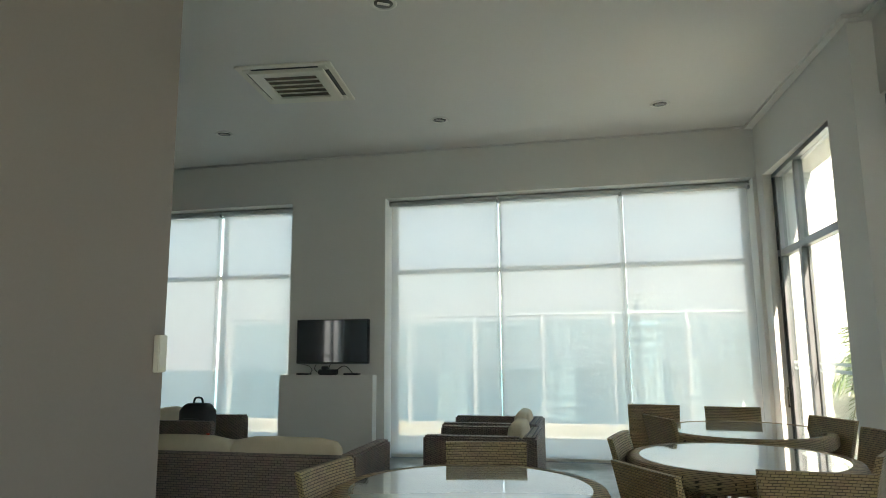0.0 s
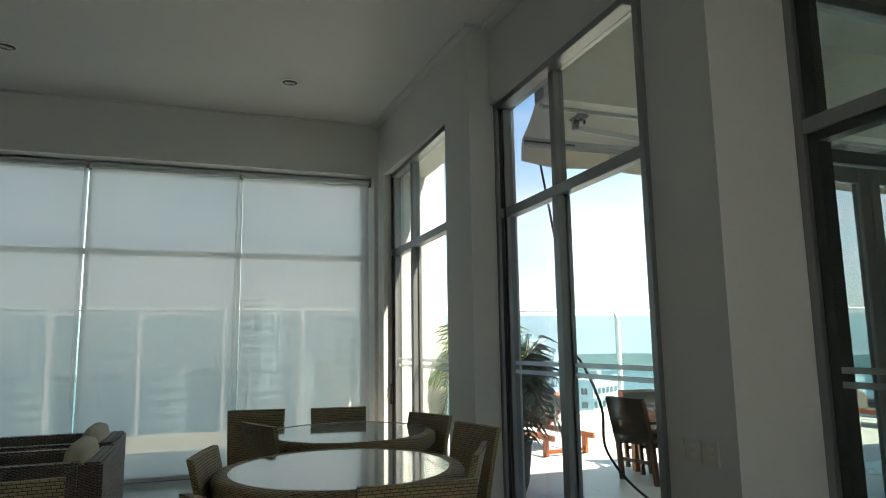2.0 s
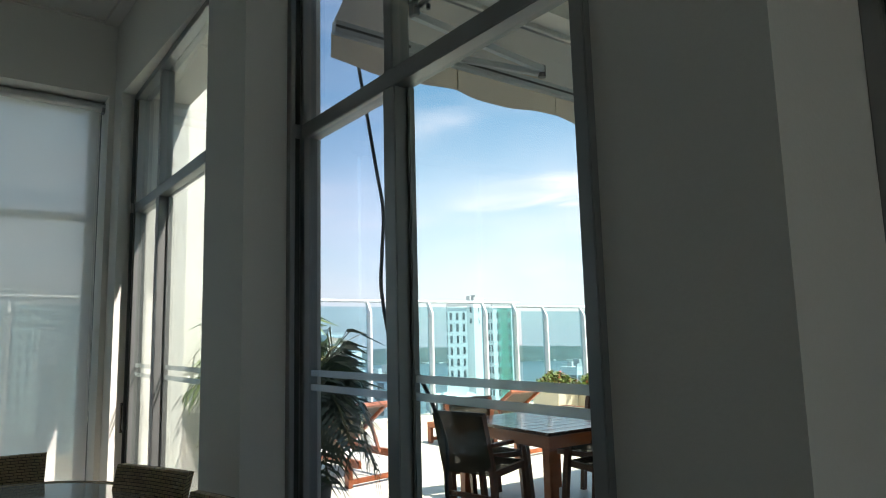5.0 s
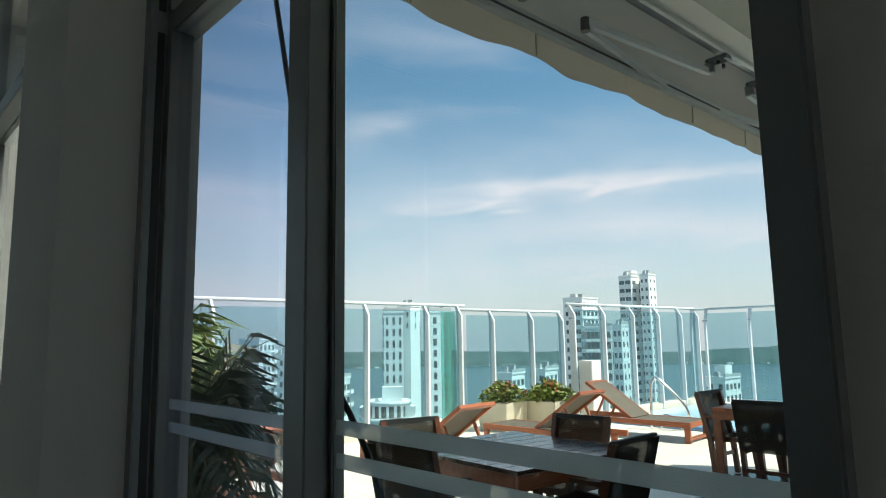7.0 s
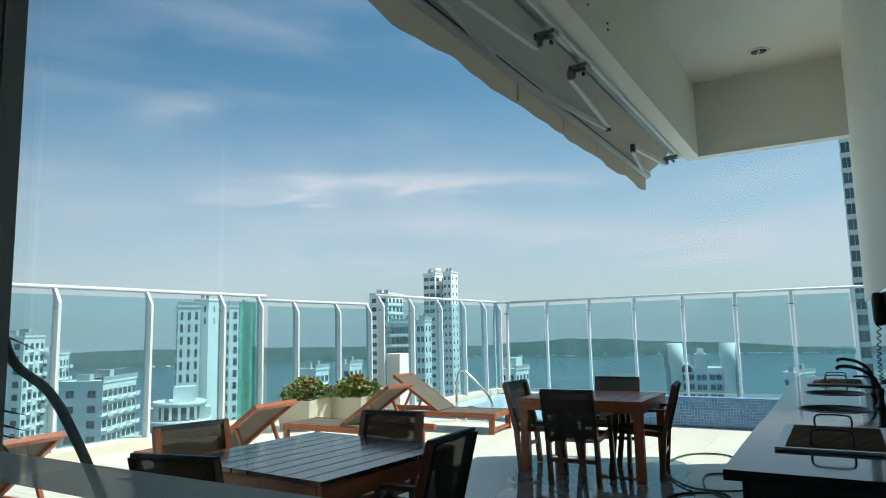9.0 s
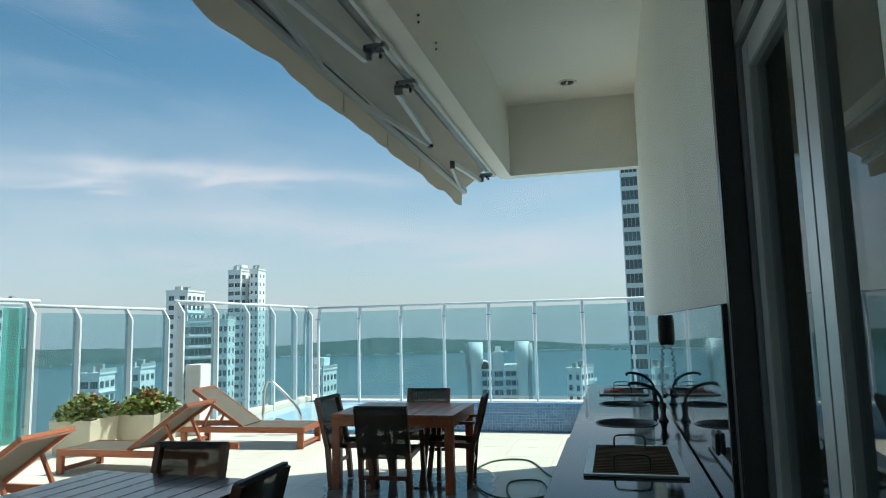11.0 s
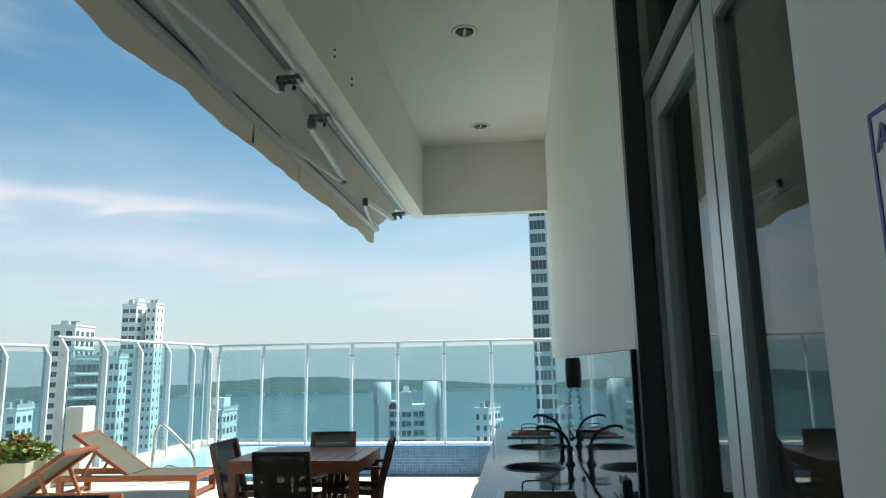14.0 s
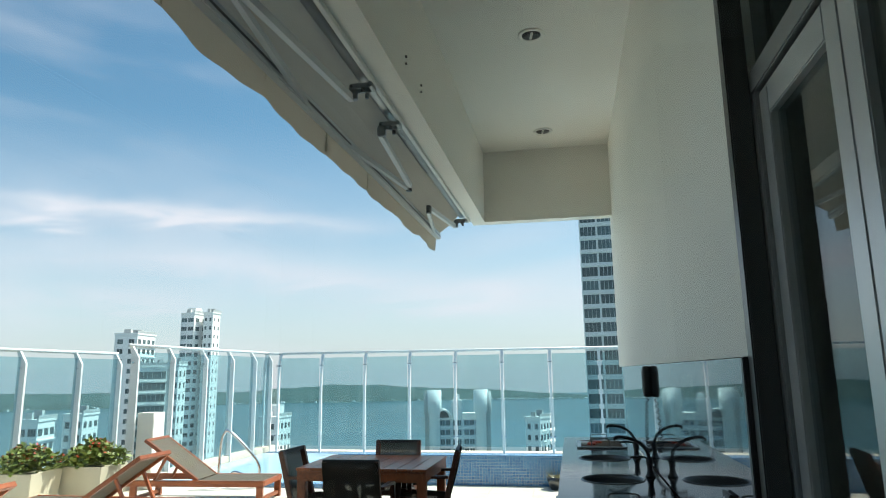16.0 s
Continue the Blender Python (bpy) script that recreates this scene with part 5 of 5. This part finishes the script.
for x0, x1 in ((6.96, 7.73), (10.42, 11.05)):
    g = thing("built_in_grill", "built-in barbecue grill with dark iron bars", "grill", "built-in grills")
    part("frame", B((x0, 4.86, 0.902, x1, 4.90, 0.914), (x0, 5.28, 0.902, x1, 5.32, 0.914), (x0, 4.90, 0.902, x0 + 0.03, 5.28, 0.914), (x1 - 0.03, 4.90, 0.902, x1, 5.28, 0.914), bevel=0.002), M_ALUW, g)
    part("tray", B((x0 + 0.03, 4.90, 0.9015, x1 - 0.03, 5.28, 0.904)), M_BLACK, g)
    for k in range(20):
        bm = bmesh.new()
        x = x0 + 0.05 + k * (x1 - x0 - 0.1) / 19
        rod(bm, (x, 4.90, 0.909), (x, 5.28, 0.909), 0.006, 6)
        part("grill_bar", bm, M_GRILL, g)
    for x in (x0 + 0.12, x1 - 0.10):
        part("lift_handle", tube([(x, 5.02, 0.912), (x, 5.02, 0.965), (x, 5.05, 0.98), (x, 5.15, 0.98), (x, 5.18, 0.965), (x, 5.18, 0.912)], 0.005, 6), M_STEELD, g)
for x in (8.63, 9.73):
    s = thing("sink", "round steel sink basin let into the counter", "sink", "round sinks")
    s.matrix_basis = pose(x, 5.10, 0.90)
    part("basin", lathe([(0.0, -0.19), (0.12, -0.188), (0.165, -0.17), (0.188, -0.12), (0.196, -0.02), (0.196, 0.0), (0.199, 0.0), (0.199, -0.02), (0.191, -0.12), (0.168, -0.173), (0.0, -0.193)], 36), M_STEELD, s)
    part("drain", rod(bmesh.new(), (0, 0, -0.19), (0, 0, -0.184), 0.035, 20), M_BLACK, s)
    part("rim", lathe([(0.194, 0.001), (0.200, 0.005), (0.210, 0.004), (0.212, 0.0006)], 36), M_STEELD, s)
for x in (8.75, 9.72):
    t = thing("tap", "black swan-neck tap with side lever", "tap", "swan-neck taps")
    t.matrix_basis = pose(x, 4.845, 0.90)
    part("base", lathe([(0.0, 0), (0.034, 0), (0.034, 0.01), (0.024, 0.02), (0.017, 0.055), (0.024, 0.10), (0.022, 0.125), (0.0, 0.13)], 20), M_BLACK, t)
    part("spout", tube([(0, 0, 0.10), (0.0, 0.01, 0.16), (0.0, 0.045, 0.21), (0.0, 0.10, 0.245), (0.0, 0.17, 0.262), (0.0, 0.215, 0.258), (0.0, 0.225, 0.24)], 0.0115, 10), M_BLACK, t)
    part("lever", tube([(0, 0, 0.115), (0.0, 0.03, 0.128), (0.0, 0.07, 0.132), (0.0, 0.13, 0.128)], 0.008, 8), M_BLACK, t)
ph = thing("wall_phone", "black wall intercom handset with coiled cord", "phone")
part("handset", soft_box(8.99, 4.765, 1.42, 9.07, 4.83, 1.64, 0.02, 0.03), M_BLACK, ph)
part("cradle", B((9.0, 4.764, 1.46, 9.06, 4.775, 1.60), bevel=0.004), M_BLACK, ph)
pts = []
for k in range(60):
    t = k / 59
    pts.append((9.03 + 0.012 * math.cos(k * 1.6), 4.80 + 0.012 * math.sin(k * 1.6) + 0.02 * math.sin(math.pi * t), 1.43 - 0.42 * math.sin(math.pi * t * 0.5) + (0.0 if t < 0.8 else 0.25 * (t - 0.8))))
part("coiled_cord", tube(pts, 0.004, 5), M_RUBBER, ph)
sgn = thing("warning_sign", "white notice plate with blue lettering and border on the wall", "sign")
part("plate", B((4.22, 4.772, 1.625, 4.625, 4.778, 1.885), bevel=0.002), M_WHITEP, sgn)
M_BLUE = mat("blue_print", (0.06, 0.11, 0.34), 0.5)
part("border", B((4.23, 4.778, 1.633, 4.617, 4.7795, 1.638), (4.23, 4.778, 1.872, 4.617, 4.7795, 1.877), (4.23, 4.778, 1.638, 4.235, 4.7795, 1.872), (4.612, 4.778, 1.638, 4.617, 4.7795, 1.872)), M_BLUE, sgn)
for i, (txt, ind) in enumerate((("ABST", 0.0), ("P", 0.05), ("ZO", 0.03), ("A", 0.05))):
    cu = bpy.data.curves.new("lettering", "FONT")
    cu.body, cu.size, cu.extrude = txt, 0.042, 0.0006
    cu.materials.append(M_BLUE)
    o = new("lettering", cu)
    o.parent = sgn
    o.matrix_basis = pose(4.605 - ind, 4.7805, 1.830 - i * 0.047, 90, 0, 180)

outlet = thing("wall_socket", "black double wall socket on the splashback", "socket")
part("plate", B((6.60, 4.775, 1.075, 6.72, 4.79, 1.16), bevel=0.004), M_BLACK, outlet)
for x in (6.628, 6.672):
    part("insert", B((x, 4.788, 1.095, x + 0.02, 4.793, 1.14), bevel=0.002), M_WHITEP, outlet)
bowl = thing("flower_pot", "small grey pot with dry plants by the pool wall", "pot")
bowl.matrix_basis = pose(13.60, 5.60, 0)
part("pot", lathe([(0.0, 0.0), (0.10, 0.0), (0.14, 0.10), (0.15, 0.17), (0.135, 0.17), (0.12, 0.12), (0.0, 0.12)], 24), M_STEELD, bowl)
bm = bmesh.new()
for k in range(26):
    a = k * 2.4
    rod(bm, (0.06 * math.cos(a), 0.06 * math.sin(a), 0.12), (0.17 * math.cos(a), 0.17 * math.sin(a), 0.22 + 0.05 * math.sin(k * 1.7)), 0.008, 5, 0.002)
part("twigs", bm, M_STEM, bowl)

# hoses on the deck
hs = thing("garden_hose", "thin green garden hose lying in loops on the tiles", "hose")
part("hose", tube([(9.6, 5.6, 0.012), (9.9, 6.1, 0.012), (10.6, 6.25, 0.012), (10.7, 5.95, 0.014), (10.1, 5.85, 0.016), (10.0, 6.3, 0.02), (10.8, 6.7, 0.012), (11.6, 6.6, 0.012), (11.7, 6.2, 0.012), (11.0, 5.9, 0.012), (10.4, 5.55, 0.012)], 0.010, 7), M_HOSE, hs)
hs2 = thing("garden_hose", "black cable lying in loops on the tiles", "cable")
part("hose", tube([(8.2, 5.6, 0.012), (8.7, 6.2, 0.012), (9.6, 6.4, 0.012), (9.9, 6.0, 0.012), (9.3, 5.85, 0.014), (9.2, 6.1, 0.012), (9.9, 5.75, 0.012), (10.6, 5.6, 0.012)], 0.011, 7), M_RUBBER, hs2)


# ---- the distance ----
EYE = (3.7, 5.0)


def far(az, d):
    return EYE[0] + d * math.cos(radians(az)), EYE[1] + d * math.sin(radians(az))


setting("water_bay", B((-4800, -4800, -152, 4800, 4800, -150)), M_SEA, "grey-blue water of the bay reaching the horizon")


def hills(name, d, a0, a1, top, seed, z0=-150.5):
    """A long wooded ridge between two bearings."""
    bm = bmesh.new()
    rows = []
    n = 120
    for i in range(n + 1):
        a = a0 + (a1 - a0) * i / n
        edge = min(1, 6 * min(i, n - i) / n)
        ridge = 62 + 24 * math.exp(-((a - 18.5) / 5.0) ** 2) + 26 * math.exp(-((a - 55) / 12.0) ** 2) - 34 * math.exp(-((a + 2) / 6.0) ** 2)
        h = edge * top * (ridge + 16 * noise.noise((a * 0.11 + seed, 0, 0)) + 10 * noise.noise((a * 0.6, seed, 0)) + 6 * noise.noise((a * 3.1, seed, 2)))
        rows.append([bm.verts.new((*far(a, d), z0)), bm.verts.new((*far(a, d + 60), z0 + max(2, 0.30 * h))), bm.verts.new((*far(a, d + 320), z0 + max(3, h))), bm.verts.new((*far(a, d + 700), z0))])
    for p, q in zip(rows, rows[1:]):
        for k in range(3):
            bm.faces.new((p[k], q[k], q[k + 1], p[k + 1]))
    bmesh.ops.recalc_face_normals(bm, faces=bm.faces[:])
    setting(name, bm, M_HILL, "long low wooded hills across the bay")


hills("backdrop_hills", 3700, -8, 100, 1.0, 3.3)


def tower(name, az0, az1, d, ztop, cols, rows, label, turn=63.0, side=0.6, ww=0.55, storey=3.1, group="city towers", cap=0.0, balconies=False, zbot=-150, bands=False, mull=1, wh=0.75):
    """A tower block: body, roof slab, windows on its two nearer faces."""
    w = d * radians(az0 - az1) / (math.cos(radians(turn)) + side * math.sin(radians(turn)))
    x, y = far((az0 + az1) / 2, d)
    dp = w * side
    t = thing(name, label, "tower", group, pose(x, y, 0, 0, 0, (az0 + az1) / 2 + 90 + turn) @ Matrix.Translation((0, dp / 2 if turn else 0, 0)))
    part("body", B((-w / 2, -dp, zbot, w / 2, 0, ztop)), M_TOWER, t)
    part("parapet", B((-w / 2 - 0.25, -0.15, ztop + 0.5, w / 2 + 0.25, 0.2, ztop + 1.3), (-w * 0.42, -dp * 0.9, ztop + 0.5, -w * 0.28, -dp * 0.5, ztop + 2.2), (w * 0.28, -dp * 0.7, ztop + 0.5, w * 0.40, -dp * 0.4, ztop + 1.8)), M_TOWERG, t)
    if bands:
        bm = bmesh.new()
        for r in range(rows):
            z = ztop - 4.0 - r * storey
            r4 = B((-w / 2 - 0.12, -1.0, z, w / 2 + 0.12, 0.35, z + 0.28))
            me4 = bpy.data.meshes.new("slab")
            r4.to_mesh(me4)
            r4.free()
            bm.from_mesh(me4)
        part("floor_slabs", bm, M_TOWER, t)["kind"] = "stuff"
    part("roof_slab", B((-w / 2 - 0.2, -dp - 0.2, ztop, w / 2 + 0.2, 0.2, ztop + 0.5), (-w * 0.25, -dp * 0.8, ztop + 0.5, w * 0.2, -dp * 0.2, ztop + 0.5 + cap)), M_TOWER, t)
    bw = w / cols
    win = mesh_of("window", B(*[(-bw * ww / 2 + bw * ww * k / mull + 0.04, -0.05, -wh, -bw * ww / 2 + bw * ww * (k + 1) / mull - 0.04, 0.06, wh) for k in range(mull)]), M_TGLASS)
    bal = mesh_of("balcony", B((-bw * 0.42, 0.0, -1.5, bw * 0.42, 1.1, -1.3), (-bw * 0.42, 1.0, -1.3, bw * 0.42, 1.1, -0.5)), M_TOWER) if balconies else None
    for r in range(rows):
        for c in range(cols):
            o = part("window", win, None, t)
            o.location = (-w / 2 + (c + 0.5) * bw, 0.0, ztop - 2.2 - r * storey)
            if turn and c < 2:
                o = part("window", win, None, t)
                o.matrix_basis = pose(w / 2, -(c + 0.5) * dp / 2, ztop - 2.2 - r * storey, 0, 0, -90)
            if bal and c % 2 == 0:
                o = part("balcony", bal, None, t)
                o.location = (-w / 2 + (c + 0.5) * bw, 0.0, ztop - 2.2 - r * storey)
    return t


def el(d, deg, eye=1.45):
    return eye + d * math.tan(radians(deg))


def curved_block(az0, az1, d, ztop):
    """A low block with a rounded front: stacked balcony slabs over recessed glass."""
    w = d * radians(az0 - az1)
    x, y = far((az0 + az1) / 2, d)
    t = thing("apartment_block", "white apartment block with rounded balcony bands and a roof terrace", "building", "", pose(x, y, 0, 0, 0, (az0 + az1) / 2 + 90))
    r0 = w / 2
    for k in range(7):
        z = ztop - k * 3.1
        r1 = r0 - (0.18 * r0 if k == 0 else 0)
        slab = lathe([(0, z - 0.9), (r1, z - 0.9), (r1, z), (r1 - 0.25, z), (r1 - 0.25, z - 0.6), (0, z - 0.6)], 40)
        part("balcony", slab, M_TOWER, t)
        part("glass_band", lathe([(0, z - 3.1), (r1 - 1.0, z - 3.1), (r1 - 1.0, z - 0.9), (0, z - 0.9)], 40), M_TGLASS, t)
        for j in range(9):
            a = radians(10 + j * 20)
            part("pillar", B((r1 * 0.94 * math.cos(a) - 0.25, r1 * 0.94 * math.sin(a) - 0.25, z - 3.1, r1 * 0.94 * math.cos(a) + 0.25, r1 * 0.94 * math.sin(a) + 0.25, z - 0.9)), M_TOWER, t)
    part("core", B((-r0 * 0.5, -r0 * 0.6, ztop - 0.6, r0 * 0.2, r0 * 0.1, ztop + 2.4), (-r0, -r0, -150, r0, -r0 * 0.2, ztop - 1.5)), M_TOWER, t)
    part("shaft", lathe([(0, -150), (r0 - 0.6, -150), (r0 - 0.6, ztop - 21.7), (0, ztop - 21.7)], 40), M_TOWER, t)
    return t


tower("tower", 53.0, 51.2, 180, el(180, 2.35), 3, 22, "white tower block with columns of small dark windows", 8.0, ww=0.42, wh=1.0)
tower("tower", 49.4, 47.1, 190, el(190, 2.3), 2, 22, "white tower block with paired dark windows", 25.0, ww=0.34, wh=0.9)
tower("tower", 51.6, 49.7, 186, el(186, 2.85), 1, 2, "white tower block with a blank side wall", ww=0.1)
tower("tower", 32.6, 30.6, 260, el(260, 4.9), 2, 24, "tall white tower with recessed balconies", 58.0, balconies=True, cap=2, ww=0.5, mull=2, wh=0.7)
tower("tower", 30.9, 29.6, 258, el(258, 5.0), 2, 24, "tall white tower with recessed balconies", ww=0.28, wh=0.6)
tower("tower", 37.3, 34.4, 240, el(240, 3.2), 4, 18, "white apartment tower behind the railing", bands=True, mull=2, ww=0.6)
tower("tower", 35.9, 33.4, 205, el(205, 0.75), 1, 14, "apartment tower with wide glass balconies", 15.0, ww=0.9, mull=6, wh=1.0, bands=True)
tower("tower", 33.3, 32.0, 200, el(200, 0.85), 2, 12, "narrow white apartment tower with small windows", ww=0.4)
tower("tower", 64.9, 62.0, 200, el(200, 0.2), 4, 14, "white stepped apartment tower with balconies", balconies=True)
tower("tower", 62.2, 60.4, 205, el(205, -1.1), 4, 14, "white stepped apartment tower with balconies", balconies=True)
tower("tower", 60.9, 55.7, 165, el(165, -3.2), 7, 12, "white apartment block with long balcony bands", balconies=True, ww=0.8, bands=True, mull=2)
curved_block(55.0, 50.2, 130, el(130, -5.0))
tower("tower", 43.2, 40.8, 170, el(170, -3.0), 3, 6, "low white apartment block with dark windows", bands=True, mull=3, ww=0.7)
tower("tower", 40.3, 38.0, 190, el(190, -2.7), 3, 6, "low white apartment block with dark windows")
tower("tower", 26.2, 23.7, 200, el(200, -3.4), 4, 6, "white apartment block with stepped roof", cap=3)
tower("tower", 4.1, 1.9, 200, el(200, -3.8), 4, 8, "white apartment block with terraces", balconies=True)
tower("tower", -1.1, -7.0, 150, el(150, 17), 4, 40, "very tall white tower with wide grey glass windows", 0.0, ww=0.90, mull=4, wh=1.02, bands=True)
for a0, a1, e, d in ((88.2, 84.9, 4.0, 200), (80.5, 76.5, 1.0, 210), (84.0, 82.0, -1.5, 190), (95.0, 92.3, -1.5, 180), (104, 101.5, -2.5, 200), (75.5, 72.5, 2.5, 220), (68.5, 66.2, 1.5, 230)):
    tower("tower", a0, a1, d, el(d, e), 3, 12, "white city tower seen through the blinds")
# building with turrets
tc = thing("tower", "white tower with round corner turrets and an arched roof window", "tower", "city towers", pose(*far(9.7, 220), 0, 0, 0, 99.7))
zt = el(220, -2.9)
for x in (8.1, -7.4):
    z = el(220, -1.45)
    for dx, r, dz in ((0.0, 2.5, 0.0), (1.9 if x > 0 else -1.9, 1.5, -0.5)):
        bm = lathe([(0.0, -150), (r * 0.75, -150), (r * 0.75, z - 7.6 + dz), (r, z - 6.8 + dz), (r, z - 0.5 + dz), (r * 0.93, z - 0.5 + dz), (r * 0.93, z + dz), (0, z + dz)], 28)
        bmesh.ops.translate(bm, verts=bm.verts[:], vec=(x + dx, -1.5, 0))
        part("turret", bm, M_TOWER if dx == 0 else M_TOWERG, tc)
part("body", B((-10.5, -10, -150, 11.0, -3, zt - 6.5), (-7.4, -8, zt - 6.5, -1.4, -2.2, zt - 2.0), (-1.2, -7, zt - 6.5, 2.4, -1.5, zt + 2.2), (-0.4, -5, zt + 2.2, 1.6, -3, zt + 4.0), (2.4, -8, zt - 6.5, 8.2, -2.4, zt - 3.4)), M_TOWER, tc)
bm = bmesh.new()
arch = [(math.cos(math.pi * k / 14), math.sin(math.pi * k / 14)) for k in range(15)]
for y0, y1, r in ((-7.5, -1.9, 2.75),):
    f0 = [bm.verts.new((5.4 + r * c, y0, zt - 3.4 + r * s_)) for c, s_ in arch]
    f1 = [bm.verts.new((5.4 + r * c, y1, zt - 3.4 + r * s_)) for c, s_ in arch]
    bm.faces.new(f0)
    bm.faces.new(f1[::-1])
    for k in range(14):
        bm.faces.new((f0[k], f1[k], f1[k + 1], f0[k + 1]))
part("arched_roof", bm, M_TOWER, tc)
bm = bmesh.new()
f1 = [bm.verts.new((5.4 + 2.2 * c, -1.85, zt - 3.3 + 2.2 * s_)) for c, s_ in arch]
bm.faces.new(f1[::-1])
part("arched_window", bm, M_TGLASS, tc, "dark arched roof window")
for x0, x1, off, nn in ((-7.0, -1.6, -2.15, 3), (-0.9, 2.1, -1.45, 2), (2.7, 8.0, -2.35, 3)):
    bw = (x1 - x0) / nn
    wm = mesh_of("window", B((-bw * 0.40, -0.1, -0.85, -0.05, 0.08, 0.85), (0.05, -0.1, -0.85, bw * 0.40, 0.08, 0.85)), M_TGLASS)
    for r in range(8):
        for c in range(nn):
            o = part("window", wm, None, tc)
            o.location = (x0 + (c + 0.5) * bw, off, zt - 5.0 - r * 3.0)
        part("balcony", B((x0, -2.9, zt - 6.75 - r * 3.0, x1, off + 0.7, zt - 6.45 - r * 3.0)), M_TOWER, tc)
    part("bay", B((x0 - 0.2, -3.2, -150, x1 + 0.2, off - 0.03, zt - 6.5)), M_TOWER, tc)
# houses along the far shore
rnd = random.Random(12)
verts_b = []
for _ in range(240):
    az = rnd.choice((rnd.gauss(4, 4), rnd.uniform(-2, 60)))
    x, y = far(az, rnd.uniform(3690, 3740))
    h, w2 = rnd.uniform(2, 5), rnd.uniform(2, 7)
    verts_b.append((x - w2, y - w2, -150, x + w2, y + w2, -150 + h + rnd.uniform(0, 6)))
setting("backdrop_houses", B(*verts_b), M_TOWER, "scattered small white houses along the far shore")

# wet patch under the table; its dark colour and size also paint in shade
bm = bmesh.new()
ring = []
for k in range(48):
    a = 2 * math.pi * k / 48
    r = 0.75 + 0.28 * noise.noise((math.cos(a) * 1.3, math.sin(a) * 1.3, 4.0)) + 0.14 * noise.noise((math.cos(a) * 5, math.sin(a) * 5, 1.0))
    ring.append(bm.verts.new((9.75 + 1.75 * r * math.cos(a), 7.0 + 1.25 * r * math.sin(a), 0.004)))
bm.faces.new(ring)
setting("water_puddle_shade", bm, mat("wet_shaded_tile", (0.17, 0.155, 0.13), 0.05, var=0.35, scale=5), "thin puddle on the tiles under the table, darkened to include the shade there")
for x, y, m, w in ((10.62, 5.18, M_FLOWER, 0.05), (10.70, 5.24, M_WHITEP, 0.06), (10.76, 5.12, M_FLOWER, 0.035)):
    pk = thing("packet", "small crumpled packet lying on the counter", "packet", "packets")
    part("wrapper", soft_box(x - w, y - 0.04, 0.90, x + w, y + 0.04, 0.935, 0.014, 0.05), m, pk)

# terrace tiles, nearest part of the deck
TW = 0.60
tile_me = mesh_of("tile", B((0.0015, 0.0015, -0.03, TW - 0.0015, TW - 0.0015, 0.0), bevel=0.001), M_TILE)
deck = thing("pavement", "large cream terrace floor tiles", "paving")
deck["kind"] = "structure"
i = 0
for ix in range(16):
    for iy in range(14):
        x, y = 4.18 + ix * TW, 4.72 + iy * TW
        if x + TW < 13.82 and y + TW < 13.3 and i < 300:
            o = part("tile", tile_me, None, deck)
            o.location = (x, y, 0.0)
            i += 1
rest = [(-6.4 + k * TW, 10.2 + j * TW) for k in range(17) for j in range(4)]
rest_bm = B(*[(x + 0.003, y + 0.003, -0.03, x + TW - 0.003, y + TW - 0.003, 0.0) for x, y in rest])
part("tile", rest_bm, M_TILE, deck)["kind"] = "stuff"
